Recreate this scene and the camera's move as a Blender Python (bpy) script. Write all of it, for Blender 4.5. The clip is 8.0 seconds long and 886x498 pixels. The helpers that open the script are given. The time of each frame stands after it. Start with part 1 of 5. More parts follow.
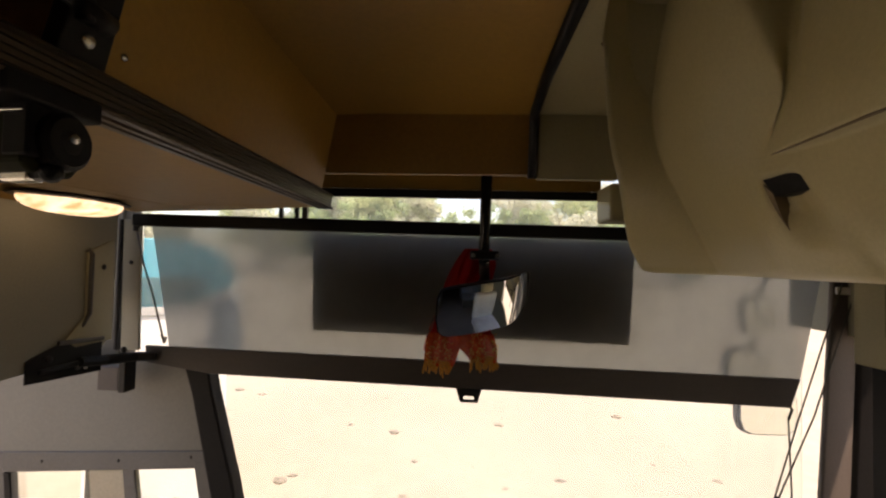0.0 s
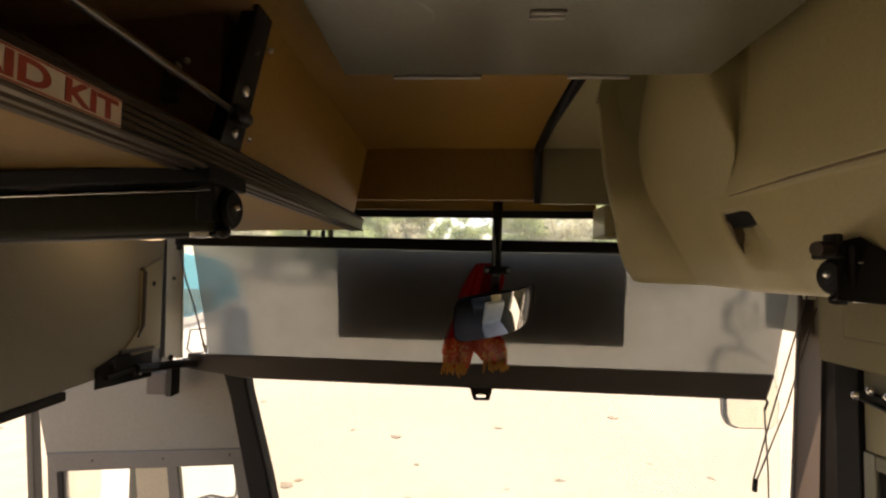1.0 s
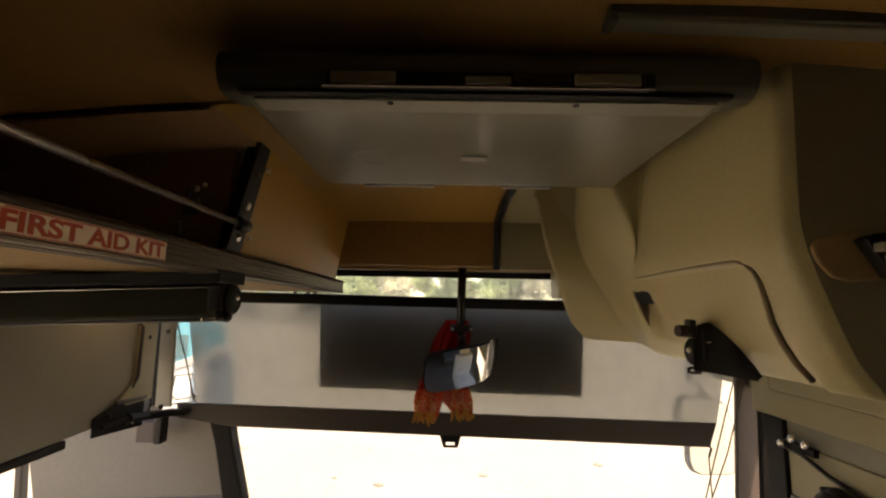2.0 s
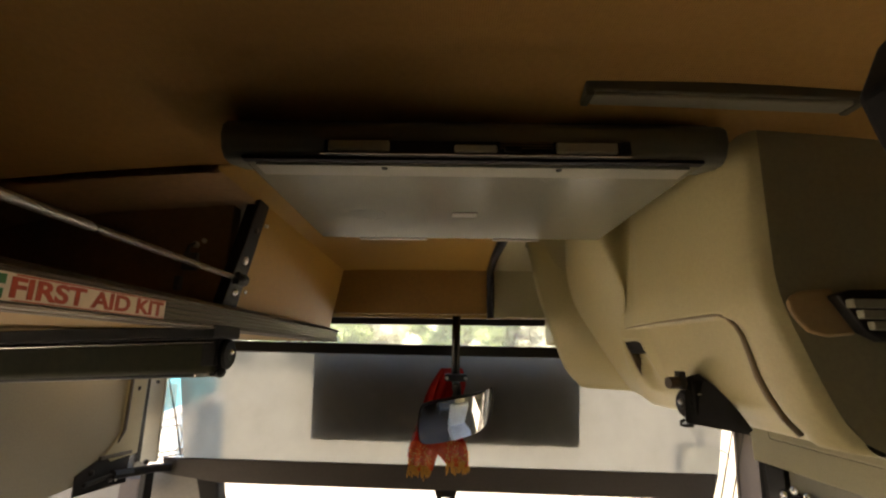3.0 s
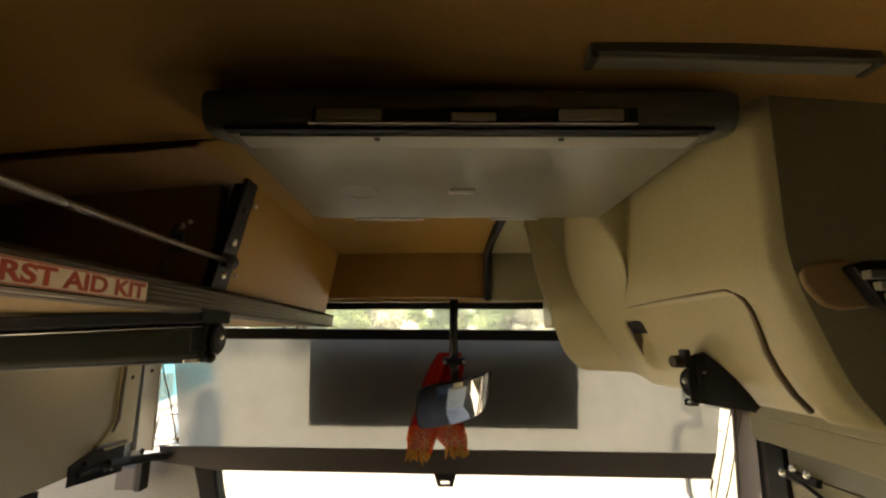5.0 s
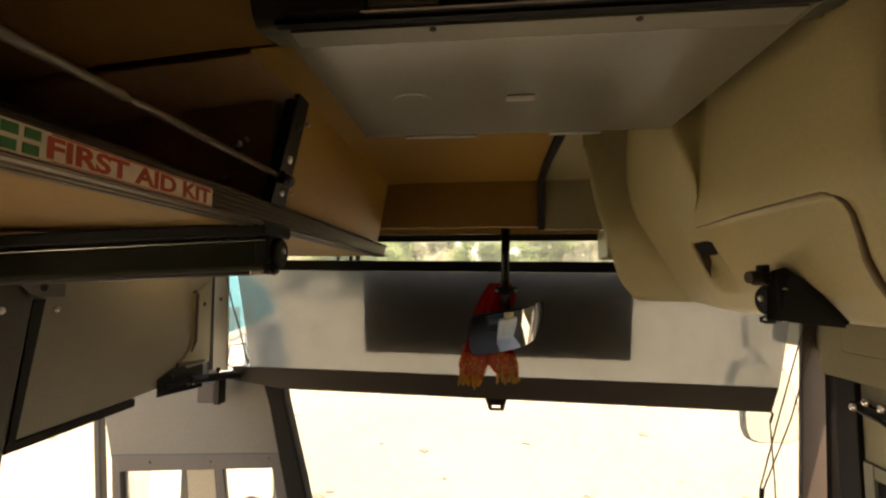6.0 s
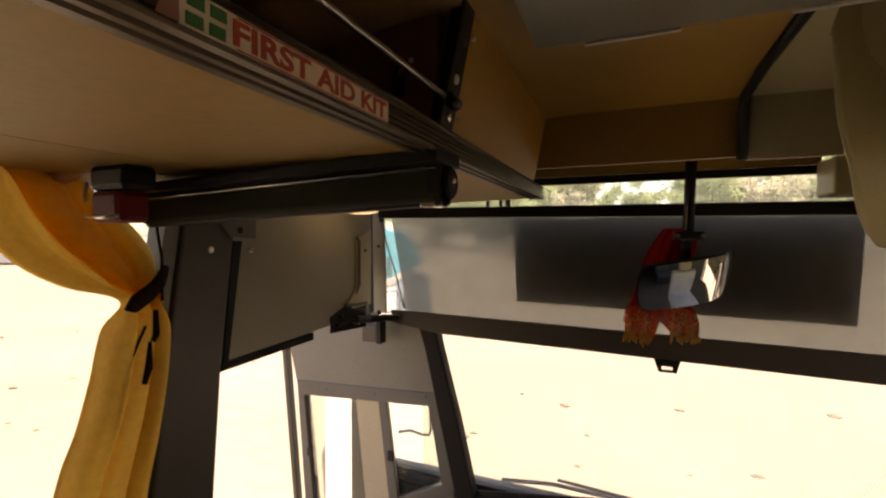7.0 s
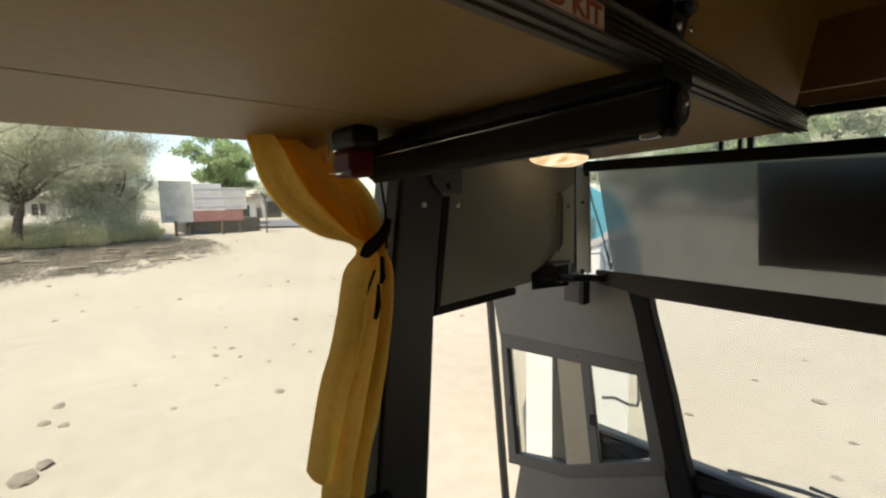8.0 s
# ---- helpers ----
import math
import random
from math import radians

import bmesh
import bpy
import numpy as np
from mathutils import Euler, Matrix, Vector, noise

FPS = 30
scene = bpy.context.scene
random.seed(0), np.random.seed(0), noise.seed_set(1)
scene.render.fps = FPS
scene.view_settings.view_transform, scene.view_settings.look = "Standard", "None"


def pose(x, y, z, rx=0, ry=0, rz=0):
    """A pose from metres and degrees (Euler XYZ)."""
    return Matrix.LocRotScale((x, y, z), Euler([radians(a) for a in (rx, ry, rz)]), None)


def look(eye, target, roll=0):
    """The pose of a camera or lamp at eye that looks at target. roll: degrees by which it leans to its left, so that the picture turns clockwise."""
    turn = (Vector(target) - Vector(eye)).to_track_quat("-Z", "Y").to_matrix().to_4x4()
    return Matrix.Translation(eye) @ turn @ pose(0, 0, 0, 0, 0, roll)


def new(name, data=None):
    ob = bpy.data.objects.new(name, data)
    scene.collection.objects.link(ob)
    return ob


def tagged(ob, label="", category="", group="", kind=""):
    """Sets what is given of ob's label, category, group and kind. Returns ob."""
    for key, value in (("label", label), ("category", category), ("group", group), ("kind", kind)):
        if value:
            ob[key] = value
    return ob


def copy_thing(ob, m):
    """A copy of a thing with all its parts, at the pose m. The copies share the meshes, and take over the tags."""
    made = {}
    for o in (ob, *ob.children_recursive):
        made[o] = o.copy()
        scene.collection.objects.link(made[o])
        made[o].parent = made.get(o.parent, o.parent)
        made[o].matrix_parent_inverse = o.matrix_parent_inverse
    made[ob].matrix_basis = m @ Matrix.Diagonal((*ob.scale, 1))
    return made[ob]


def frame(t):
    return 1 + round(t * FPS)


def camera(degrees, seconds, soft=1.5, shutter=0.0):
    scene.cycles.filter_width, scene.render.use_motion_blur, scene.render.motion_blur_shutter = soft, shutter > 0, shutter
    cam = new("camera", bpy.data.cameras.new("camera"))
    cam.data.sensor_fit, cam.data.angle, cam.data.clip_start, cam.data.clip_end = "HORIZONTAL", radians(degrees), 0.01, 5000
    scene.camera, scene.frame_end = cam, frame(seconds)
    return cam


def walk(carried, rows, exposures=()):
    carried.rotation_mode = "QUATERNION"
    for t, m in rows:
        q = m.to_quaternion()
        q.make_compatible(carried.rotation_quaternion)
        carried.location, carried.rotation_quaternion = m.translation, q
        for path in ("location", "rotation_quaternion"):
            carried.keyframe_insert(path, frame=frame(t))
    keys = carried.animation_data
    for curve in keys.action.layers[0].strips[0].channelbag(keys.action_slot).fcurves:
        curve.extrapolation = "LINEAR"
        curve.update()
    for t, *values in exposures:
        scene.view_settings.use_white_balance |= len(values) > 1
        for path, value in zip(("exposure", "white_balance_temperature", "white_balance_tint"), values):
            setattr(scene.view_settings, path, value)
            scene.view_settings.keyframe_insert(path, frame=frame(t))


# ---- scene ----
cam = camera(90.0, 8.0, soft=2.3)
PATH = [
    (0, (0.127, 0.128, 2.795), (0.04, 2.125, 2.857), 1.4),
    (0.5, (0.083, 0.043, 2.828), (-0.006, 2.04, 2.911), 0.9),
    (1, (0.058, -0.067, 2.824), (-0.004, 1.93, 2.91), 0.7),
    (1.5, (0.122, -0.216, 2.865), (0.095, 1.778, 3.02), 1.1),
    (3, (0.138, -0.302, 2.91), (0.138, 1.646, 3.364), 0.7),
    (3.5, (0.145, -0.312, 2.926), (0.161, 1.622, 3.434), 0.4),
    (4, (0.147, -0.31, 2.926), (0.168, 1.612, 3.482), -0.1),
    (5.5, (0.127, -0.247, 2.877), (0.144, 1.735, 3.143), -0.2),
    (6, (0.115, -0.237, 2.849), (-0.071, 1.748, 2.998), 0.1),
    (6.5, (0.085, -0.205, 2.824), (-0.368, 1.743, 2.858), 0.3),
    (7, (0.016, -0.147, 2.811), (-0.752, 1.699, 2.76), 0.1),
    (7.5, (-0.084, -0.088, 2.772), (-1.242, 1.532, 2.584), -0.7),
    (8, (-0.014, -0.116, 2.778), (-1.495, 1.211, 2.573), -1.3),
]
EXPOSURES = [(0, 1.52, 8300, 27), (1.0, 1.69, 9000, 26), (1.5, 1.80, 9300, 27), (2.9, 2.64, 8500, 22), (3.5, 3.05, 8100, 20), (4.0, 3.29, 7600, 15), (5.5, 2.15, 9900, 20), (6.0, 2.06, 10100, 22), (6.5, 1.92, 10300, 25), (7.0, 1.72, 9900, 30), (7.5, 1.25, 8000, 25), (8, 1.09, 7400, 14)]
walk(cam, [(t, look(eye, target, roll)) for t, eye, target, roll in PATH], EXPOSURES)

# ---- world and sun ----
SUN_EL, SUN_AZ = 66.0, 140.0
world = bpy.data.worlds.new("sky")
scene.world = world
world.use_nodes = True
wn = world.node_tree
sky = wn.nodes.new("ShaderNodeTexSky")
sky.sky_type = "NISHITA"
sky.sun_disc = False
sky.sun_elevation, sky.sun_rotation = radians(SUN_EL), radians(SUN_AZ)
sky.dust_density, sky.air_density = 1.5, 1.0
wn.links.new(sky.outputs[0], wn.nodes["Background"].inputs[0])
wn.nodes["Background"].inputs[1].default_value = 0.15
sun_data = bpy.data.lights.new("sun", "SUN")
sun_data.energy, sun_data.angle, sun_data.color = 3.38, radians(0.6), (1.0, 0.95, 0.86)
sun = new("sun", sun_data)
sun_from = Vector((math.sin(radians(SUN_AZ)) * math.cos(radians(SUN_EL)), math.cos(radians(SUN_AZ)) * math.cos(radians(SUN_EL)), math.sin(radians(SUN_EL))))
sun.matrix_world = look(sun_from * 30, (0, 0, 0))


# ---- materials ----
def material(name, colour, rough=0.5, metal=0.0, grain=30.0, amount=0.15, bump=0.05, blotch=2.5, spec=0.5, second=None, stretch=None, random_by=""):
    """A surface with two scales of variation and a fine relief."""
    m = bpy.data.materials.new(name)
    m.use_nodes = True
    nt = m.node_tree
    b = nt.nodes["Principled BSDF"]
    co = nt.nodes.new("ShaderNodeTexCoord")
    mp = nt.nodes.new("ShaderNodeMapping")
    if stretch:
        mp.inputs["Scale"].default_value = stretch
    nt.links.new(co.outputs["Object"], mp.inputs[0])
    fine, big = nt.nodes.new("ShaderNodeTexNoise"), nt.nodes.new("ShaderNodeTexNoise")
    fine.inputs["Scale"].default_value, fine.inputs["Detail"].default_value = grain, 5
    big.inputs["Scale"].default_value, big.inputs["Detail"].default_value = blotch, 4
    nt.links.new(mp.outputs[0], fine.inputs["Vector"])
    nt.links.new(mp.outputs[0], big.inputs["Vector"])
    ramp = nt.nodes.new("ShaderNodeValToRGB")
    dark = second or tuple(c * (1 - 2.2 * amount) for c in colour)
    lite = tuple(min(1, c * (1 + amount)) for c in colour)
    ramp.color_ramp.elements[0].color, ramp.color_ramp.elements[0].position = (*dark, 1), 0.3
    ramp.color_ramp.elements[1].color, ramp.color_ramp.elements[1].position = (*lite, 1), 0.68
    mix = nt.nodes.new("ShaderNodeMath")
    mix.operation = "MULTIPLY_ADD"
    mix.inputs[1].default_value = 0.45
    half = nt.nodes.new("ShaderNodeMath")
    half.operation = "MULTIPLY"
    half.inputs[1].default_value = 0.55
    nt.links.new(big.outputs[0], half.inputs[0])
    nt.links.new(fine.outputs[0], mix.inputs[0])
    nt.links.new(half.outputs[0], mix.inputs[2])
    nt.links.new(mix.outputs[0], ramp.inputs[0])
    nt.links.new(ramp.outputs[0], b.inputs["Base Color"])
    rr = nt.nodes.new("ShaderNodeMapRange")
    rr.inputs[3].default_value, rr.inputs[4].default_value = max(0.02, rough - 0.1), min(1, rough + 0.12)
    nt.links.new(big.outputs[0], rr.inputs[0])
    nt.links.new(rr.outputs[0], b.inputs["Roughness"])
    b.inputs["Metallic"].default_value = metal
    b.inputs["Specular IOR Level"].default_value = spec
    if bump:
        bp = nt.nodes.new("ShaderNodeBump")
        bp.inputs["Strength"].default_value, bp.inputs["Distance"].default_value = bump, 0.004
        nt.links.new(fine.outputs[0], bp.inputs["Height"])
        nt.links.new(bp.outputs[0], b.inputs["Normal"])
    return m


def weave(m, size, strength=0.35):
    """Adds a cloth weave relief to a material."""
    nt = m.node_tree
    b = nt.nodes["Principled BSDF"]
    co = nt.nodes.new("ShaderNodeTexCoord")
    hs = []
    for axis in ("X", "Y"):
        w = nt.nodes.new("ShaderNodeTexWave")
        w.bands_direction = axis
        w.inputs["Scale"].default_value, w.inputs["Distortion"].default_value = size, 0.6
        nt.links.new(co.outputs["Object"], w.inputs["Vector"])
        hs.append(w)
    mul = nt.nodes.new("ShaderNodeMath")
    mul.operation = "MULTIPLY"
    nt.links.new(hs[0].outputs["Fac"], mul.inputs[0])
    nt.links.new(hs[1].outputs["Fac"], mul.inputs[1])
    bp = nt.nodes.new("ShaderNodeBump")
    bp.inputs["Strength"].default_value, bp.inputs["Distance"].default_value = strength, 0.004
    nt.links.new(mul.outputs[0], bp.inputs["Height"])
    nt.links.new(bp.outputs[0], b.inputs["Normal"])
    return m


def cloth(name, colour, through_amount, clear=0.0, grain=60.0, second=None):
    """Thin fabric that lets light through."""
    m = material(name, colour, rough=0.85, grain=grain, amount=0.18, bump=0.15, blotch=6, spec=0.2, second=second)
    nt = m.node_tree
    b, out = nt.nodes["Principled BSDF"], nt.nodes["Material Output"]
    tr = nt.nodes.new("ShaderNodeBsdfTranslucent")
    nt.links.new(b.inputs["Base Color"].links[0].from_socket, tr.inputs[0])
    mix = nt.nodes.new("ShaderNodeMixShader")
    mix.inputs[0].default_value = through_amount
    nt.links.new(b.outputs[0], mix.inputs[1])
    nt.links.new(tr.outputs[0], mix.inputs[2])
    last = mix
    if clear:
        cl = nt.nodes.new("ShaderNodeBsdfTransparent")
        last = nt.nodes.new("ShaderNodeMixShader")
        last.inputs[0].default_value = clear
        nt.links.new(mix.outputs[0], last.inputs[1])
        nt.links.new(cl.outputs[0], last.inputs[2])
    nt.links.new(last.outputs[0], out.inputs[0])
    return m


def pane_glass(name, tint=(0.95, 0.97, 0.96)):
    m = bpy.data.materials.new(name)
    m.use_nodes = True
    nt = m.node_tree
    nt.nodes.remove(nt.nodes["Principled BSDF"])
    clear, gloss = nt.nodes.new("ShaderNodeBsdfTransparent"), nt.nodes.new("ShaderNodeBsdfGlossy")
    clear.inputs[0].default_value = (*tint, 1)
    gloss.inputs["Roughness"].default_value = 0.02
    fr = nt.nodes.new("ShaderNodeFresnel")
    fr.inputs[0].default_value = 1.3
    mix = nt.nodes.new("ShaderNodeMixShader")
    nt.links.new(fr.outputs[0], mix.inputs[0])
    nt.links.new(clear.outputs[0], mix.inputs[1])
    nt.links.new(gloss.outputs[0], mix.inputs[2])
    nt.links.new(mix.outputs[0], nt.nodes["Material Output"].inputs[0])
    return m


def glowing(name, colour, strength, base):
    m = material(name, base, rough=0.3, bump=0.1)
    b = m.node_tree.nodes["Principled BSDF"]
    b.inputs["Emission Color"].default_value = (*colour, 1)
    b.inputs["Emission Strength"].default_value = strength
    return m


BROWN = material("brown_laminate", (0.37, 0.202, 0.036), 0.5, grain=90, amount=0.08, bump=0.06, blotch=3)
# BROWN darkened for the shade on the header face turned from the windscreen
HEADBROWN = material("shaded_brown_laminate", (0.27, 0.140, 0.028), 0.55, grain=90, amount=0.10, bump=0.06, blotch=3)
BROWN_LOW = material("brown_board", (0.345, 0.192, 0.040), 0.55, grain=60, amount=0.08, bump=0.06)
FABRIC = weave(material("brown_ceiling_fabric", (0.44, 0.243, 0.078), 0.9, grain=120, amount=0.06, bump=0.1, blotch=2.5, spec=0.15), 95, 0.45)
BEIGE = material("beige_moulded_plastic", (0.445, 0.378, 0.198), 0.42, grain=160, amount=0.06, bump=0.10, blotch=3)
GREYBEIGE = material("grey_beige_board", (0.33, 0.29, 0.17), 0.5, grain=120, amount=0.06, bump=0.05)
GREY = material("grey_painted_panel", (0.24, 0.222, 0.162), 0.45, grain=140, amount=0.07, bump=0.06)
HATCHGREY = material("grey_gloss_panel", (0.197, 0.185, 0.133), 0.20, grain=140, amount=0.05, bump=0.02, blotch=2, spec=0.9)
# darker than BEIGE to shade the console's rear, which gets no windscreen light
REARPANEL = material("shaded_rear_panel", (0.265, 0.23, 0.135), 0.5, grain=120, amount=0.08, bump=0.06)
DARKTRIM = material("dark_olive_plastic", (0.085, 0.078, 0.050), 0.45, grain=120, amount=0.08, bump=0.05)
CLIP = material("pale_clip", (0.55, 0.51, 0.44), 0.4, grain=120, amount=0.08, bump=0.03)
SCOOP = material("brown_seam_and_slot_shade", (0.15, 0.105, 0.055), 0.5, grain=120, amount=0.1, bump=0.06)
STILE = material("pale_tan_stile", (0.50, 0.42, 0.29), 0.6, grain=90, amount=0.1, bump=0.05)
TAN = material("tan_plastic", (0.36, 0.23, 0.105), 0.45, grain=120, amount=0.06, bump=0.06)
WHITEPANEL = material("pale_panel", (0.185, 0.172, 0.14), 0.5, grain=100, amount=0.08, bump=0.05)
DARK = material("dark_grey_paint", (0.06, 0.054, 0.043), 0.5, grain=120, amount=0.15, bump=0.06)
MIDGREY = material("grey_frame_metal", (0.115, 0.106, 0.094), 0.45, grain=120, amount=0.12, bump=0.06)
FRAMEGREEN = material("grey_green_frame", (0.16, 0.17, 0.14), 0.5, grain=120, amount=0.1, bump=0.05)
BLACK = material("black_plastic", (0.014, 0.013, 0.012), 0.45, grain=120, amount=0.2, bump=0.08, spec=0.25)
GLOSSBLACK = material("gloss_black_enamel", (0.012, 0.011, 0.010), 0.22, grain=60, amount=0.2, bump=0.02)
RUBBER = material("black_rubber", (0.015, 0.013, 0.012), 0.65, grain=150, amount=0.2, bump=0.1, spec=0.2)
BLACKMATT = material("matt_black_plastic", (0.010, 0.009, 0.009), 0.6, grain=120, amount=0.2, bump=0.08, spec=0.2)
RACKDARK = material("dark_brown_rack_lining", (0.34, 0.20, 0.10), 0.5, grain=80, amount=0.15, bump=0.04)
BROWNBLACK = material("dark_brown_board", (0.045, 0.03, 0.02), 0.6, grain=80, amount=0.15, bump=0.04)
BANDCLOTH = material("dark_brown_band", (0.030, 0.018, 0.012), 0.9, grain=90, amount=0.2, bump=0.2, spec=0.1)
OLIVE = material("dark_olive_metal", (0.026, 0.026, 0.011), 0.6, grain=90, amount=0.12, bump=0.05, spec=0.10)
ALU = material("dull_aluminium", (0.108, 0.084, 0.062), 0.36, 0.9, grain=70, amount=0.12, bump=0.05, stretch=(1, 0.05, 1))
CHROME = material("bright_steel", (0.80, 0.77, 0.72), 0.27, 1.0, grain=90, amount=0.06, bump=0.02)
SHADEBAR = material("dark_brown_shade_bar", (0.05, 0.042, 0.036), 0.6, grain=120, amount=0.12, bump=0.08)
PILLARBROWN = material("grey_brown_pillar_trim", (0.088, 0.067, 0.054), 0.6, grain=120, amount=0.1, bump=0.08)
ROUTEBOARD = material("brown_grey_board", (0.46, 0.39, 0.28), 0.6, grain=60, amount=0.12, bump=0.05, blotch=3)
TEAL = material("dark_teal_glass", (0.012, 0.10, 0.12), 0.15, grain=20, amount=0.1, bump=0)
PAPER = material("white_sticker_film", (0.90, 0.755, 0.585), 0.35, grain=60, amount=0.08, bump=0.02, blotch=12)
PINKFILM = material("faded_pink_film", (0.42, 0.20, 0.15), 0.45, grain=60, amount=0.12, bump=0.02)
REDINK = material("red_print", (0.58, 0.09, 0.05), 0.4, grain=90, amount=0.15, bump=0)
GREENINK = material("green_print", (0.05, 0.22, 0.07), 0.4, grain=90, amount=0.15, bump=0)
CURTAIN = cloth("yellow_curtain_cloth", (0.90, 0.61, 0.15), 0.46, grain=60, second=(0.86, 0.53, 0.105))
REDCLOTH = cloth("red_net_cloth", (0.40, 0.016, 0.011), 0.55, clear=0.06, grain=40, second=(0.36, 0.012, 0.01))
REDGOLD = cloth("red_and_gold_net", (0.62, 0.10, 0.022), 0.5, clear=0.04, grain=120, second=(0.42, 0.012, 0.01))
PINKNET = cloth("sheer_pink_net", (0.55, 0.16, 0.13), 0.5, clear=0.45, grain=90, second=(0.42, 0.09, 0.08))
GOLD = material("gold_thread", (0.70, 0.33, 0.05), 0.45, 0.2, grain=200, amount=0.3, bump=0.3)
MIRROR = bpy.data.materials.new("mirror_silver")
MIRROR.use_nodes = True
MIRROR.node_tree.nodes["Principled BSDF"].inputs["Base Color"].default_value = (0.84, 0.85, 0.85, 1)
MIRROR.node_tree.nodes["Principled BSDF"].inputs["Metallic"].default_value = 1.0
MIRROR.node_tree.nodes["Principled BSDF"].inputs["Roughness"].default_value = 0.03
OUTMIRROR = material("outside_mirror_silver", (0.80, 0.80, 0.74), 0.12, 1.0, grain=40, amount=0.06, bump=0)
GLASS = pane_glass("window_glass")
HAZED = pane_glass("hazed_windscreen_glass")
nt = HAZED.node_tree
# translucent veil that lays pale haze and glare over the view outside
veil, both = nt.nodes.new("ShaderNodeBsdfTranslucent"), nt.nodes.new("ShaderNodeMixShader")
veil.inputs[0].default_value = (0.85, 0.83, 0.78, 1)
both.inputs[0].default_value = 0.09
last = nt.nodes["Material Output"].inputs[0].links[0].from_socket
nt.links.new(last, both.inputs[1])
nt.links.new(veil.outputs[0], both.inputs[2])
nt.links.new(both.outputs[0], nt.nodes["Material Output"].inputs[0])
SHADEFILM = cloth("grey_translucent_shade", (0.187, 0.187, 0.178), 0.70, clear=0.31, grain=14, second=(0.154, 0.155, 0.149))
for nd in list(SHADEFILM.node_tree.nodes):
    if nd.type == "BSDF_TRANSPARENT":
        blur = SHADEFILM.node_tree.nodes.new("ShaderNodeBsdfRefraction")
        blur.inputs["IOR"].default_value, blur.inputs["Roughness"].default_value = 1.08, 0.41
        blur.inputs["Color"].default_value = (0.455, 0.46, 0.455, 1)
        SHADEFILM.node_tree.links.new(blur.outputs[0], nd.outputs[0].links[0].to_socket)
LAMPGLOW = glowing("warm_lamp_lens", (1.0, 0.70, 0.36), 0.56, (0.8, 0.7, 0.5))
nt = LAMPGLOW.node_tree
spots, spread_ramp, where = nt.nodes.new("ShaderNodeTexNoise"), nt.nodes.new("ShaderNodeValToRGB"), nt.nodes.new("ShaderNodeTexCoord")
spots.inputs["Scale"].default_value = 22
spread_ramp.color_ramp.elements[0].color, spread_ramp.color_ramp.elements[0].position = (0.60, 0.38, 0.17, 1), 0.34
spread_ramp.color_ramp.elements[1].color, spread_ramp.color_ramp.elements[1].position = (1.0, 0.86, 0.62, 1), 0.60
nt.links.new(where.outputs["Object"], spots.inputs["Vector"])
nt.links.new(spots.outputs[0], spread_ramp.inputs[0])
nt.links.new(spread_ramp.outputs[0], nt.nodes["Principled BSDF"].inputs["Emission Color"])
REDPLASTIC = material("dark_red_plastic", (0.16, 0.007, 0.006), 0.5, grain=60, amount=0.15, bump=0.02, spec=0.25)
FLOORVINYL = material("grey_vinyl_floor", (0.14, 0.13, 0.12), 0.6, grain=60, amount=0.15, bump=0.1)
# seat grey lightened for sunlight on the driver seat, reflected in the mirror
SEATBRIGHT = material("brightened_grey_seat", (0.44, 0.46, 0.46), 0.8, grain=90, amount=0.2, bump=0.2)
SEATCLOTH = material("blue_grey_seat_cloth", (0.13, 0.15, 0.175), 0.85, grain=90, amount=0.25, bump=0.2)
SAND = material("pale_sandy_earth", (0.325, 0.303, 0.243), 0.95, grain=3.5, amount=0.08, bump=0.06, blotch=0.25, spec=0.1, second=(0.278, 0.257, 0.202))
STONE = material("pale_stone", (0.205, 0.176, 0.136), 0.9, grain=14, amount=0.2, bump=0.5)
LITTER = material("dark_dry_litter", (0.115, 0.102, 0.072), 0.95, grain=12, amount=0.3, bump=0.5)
BARK = material("grey_brown_bark", (0.13, 0.10, 0.075), 0.95, grain=18, amount=0.3, bump=0.6, stretch=(1, 1, 0.25))
LEAFGREEN = cloth("green_leaves", (0.36, 0.46, 0.25), 0.5, grain=3, second=(0.20, 0.27, 0.13))
LEAFGREY = cloth("grey_olive_leaves", (0.585, 0.60, 0.475), 0.5, grain=3, second=(0.40, 0.42, 0.315))
# leaf green paled to put distance haze into the far trees
LEAFHAZE = cloth("hazed_green_leaves", (0.50, 0.56, 0.32), 0.5, grain=3, second=(0.30, 0.37, 0.18))
BUSHLEAF = cloth("dry_bush_leaves", (0.66, 0.65, 0.42), 0.5, grain=3, second=(0.42, 0.43, 0.25))
STRAWLEAF = cloth("dry_straw_leaves", (0.72, 0.66, 0.44), 0.5, grain=3, second=(0.52, 0.47, 0.29))
BLUEPAINT = material("sky_blue_vehicle_paint", (0.03, 0.30, 0.40), 0.25, grain=20, amount=0.06, bump=0)
SLATE = material("blue_grey_vehicle_paint", (0.17, 0.24, 0.30), 0.3, grain=20, amount=0.06, bump=0)
WHITEPAINT = material("white_vehicle_paint", (0.75, 0.74, 0.70), 0.35, grain=20, amount=0.06, bump=0)
HOARDWHITE = material("weathered_white_sheet", (0.40, 0.40, 0.38), 0.6, grain=12, amount=0.12, bump=0.1)
HOARDRED = material("faded_red_sheet", (0.24, 0.115, 0.10), 0.6, grain=12, amount=0.15, bump=0.1)
HOARDBLUE = material("faded_grey_print", (0.42, 0.43, 0.43), 0.6, grain=12, amount=0.12, bump=0.1)
HOARDDIM = material("faded_dark_print", (0.30, 0.30, 0.32), 0.6, grain=12, amount=0.15, bump=0.1)
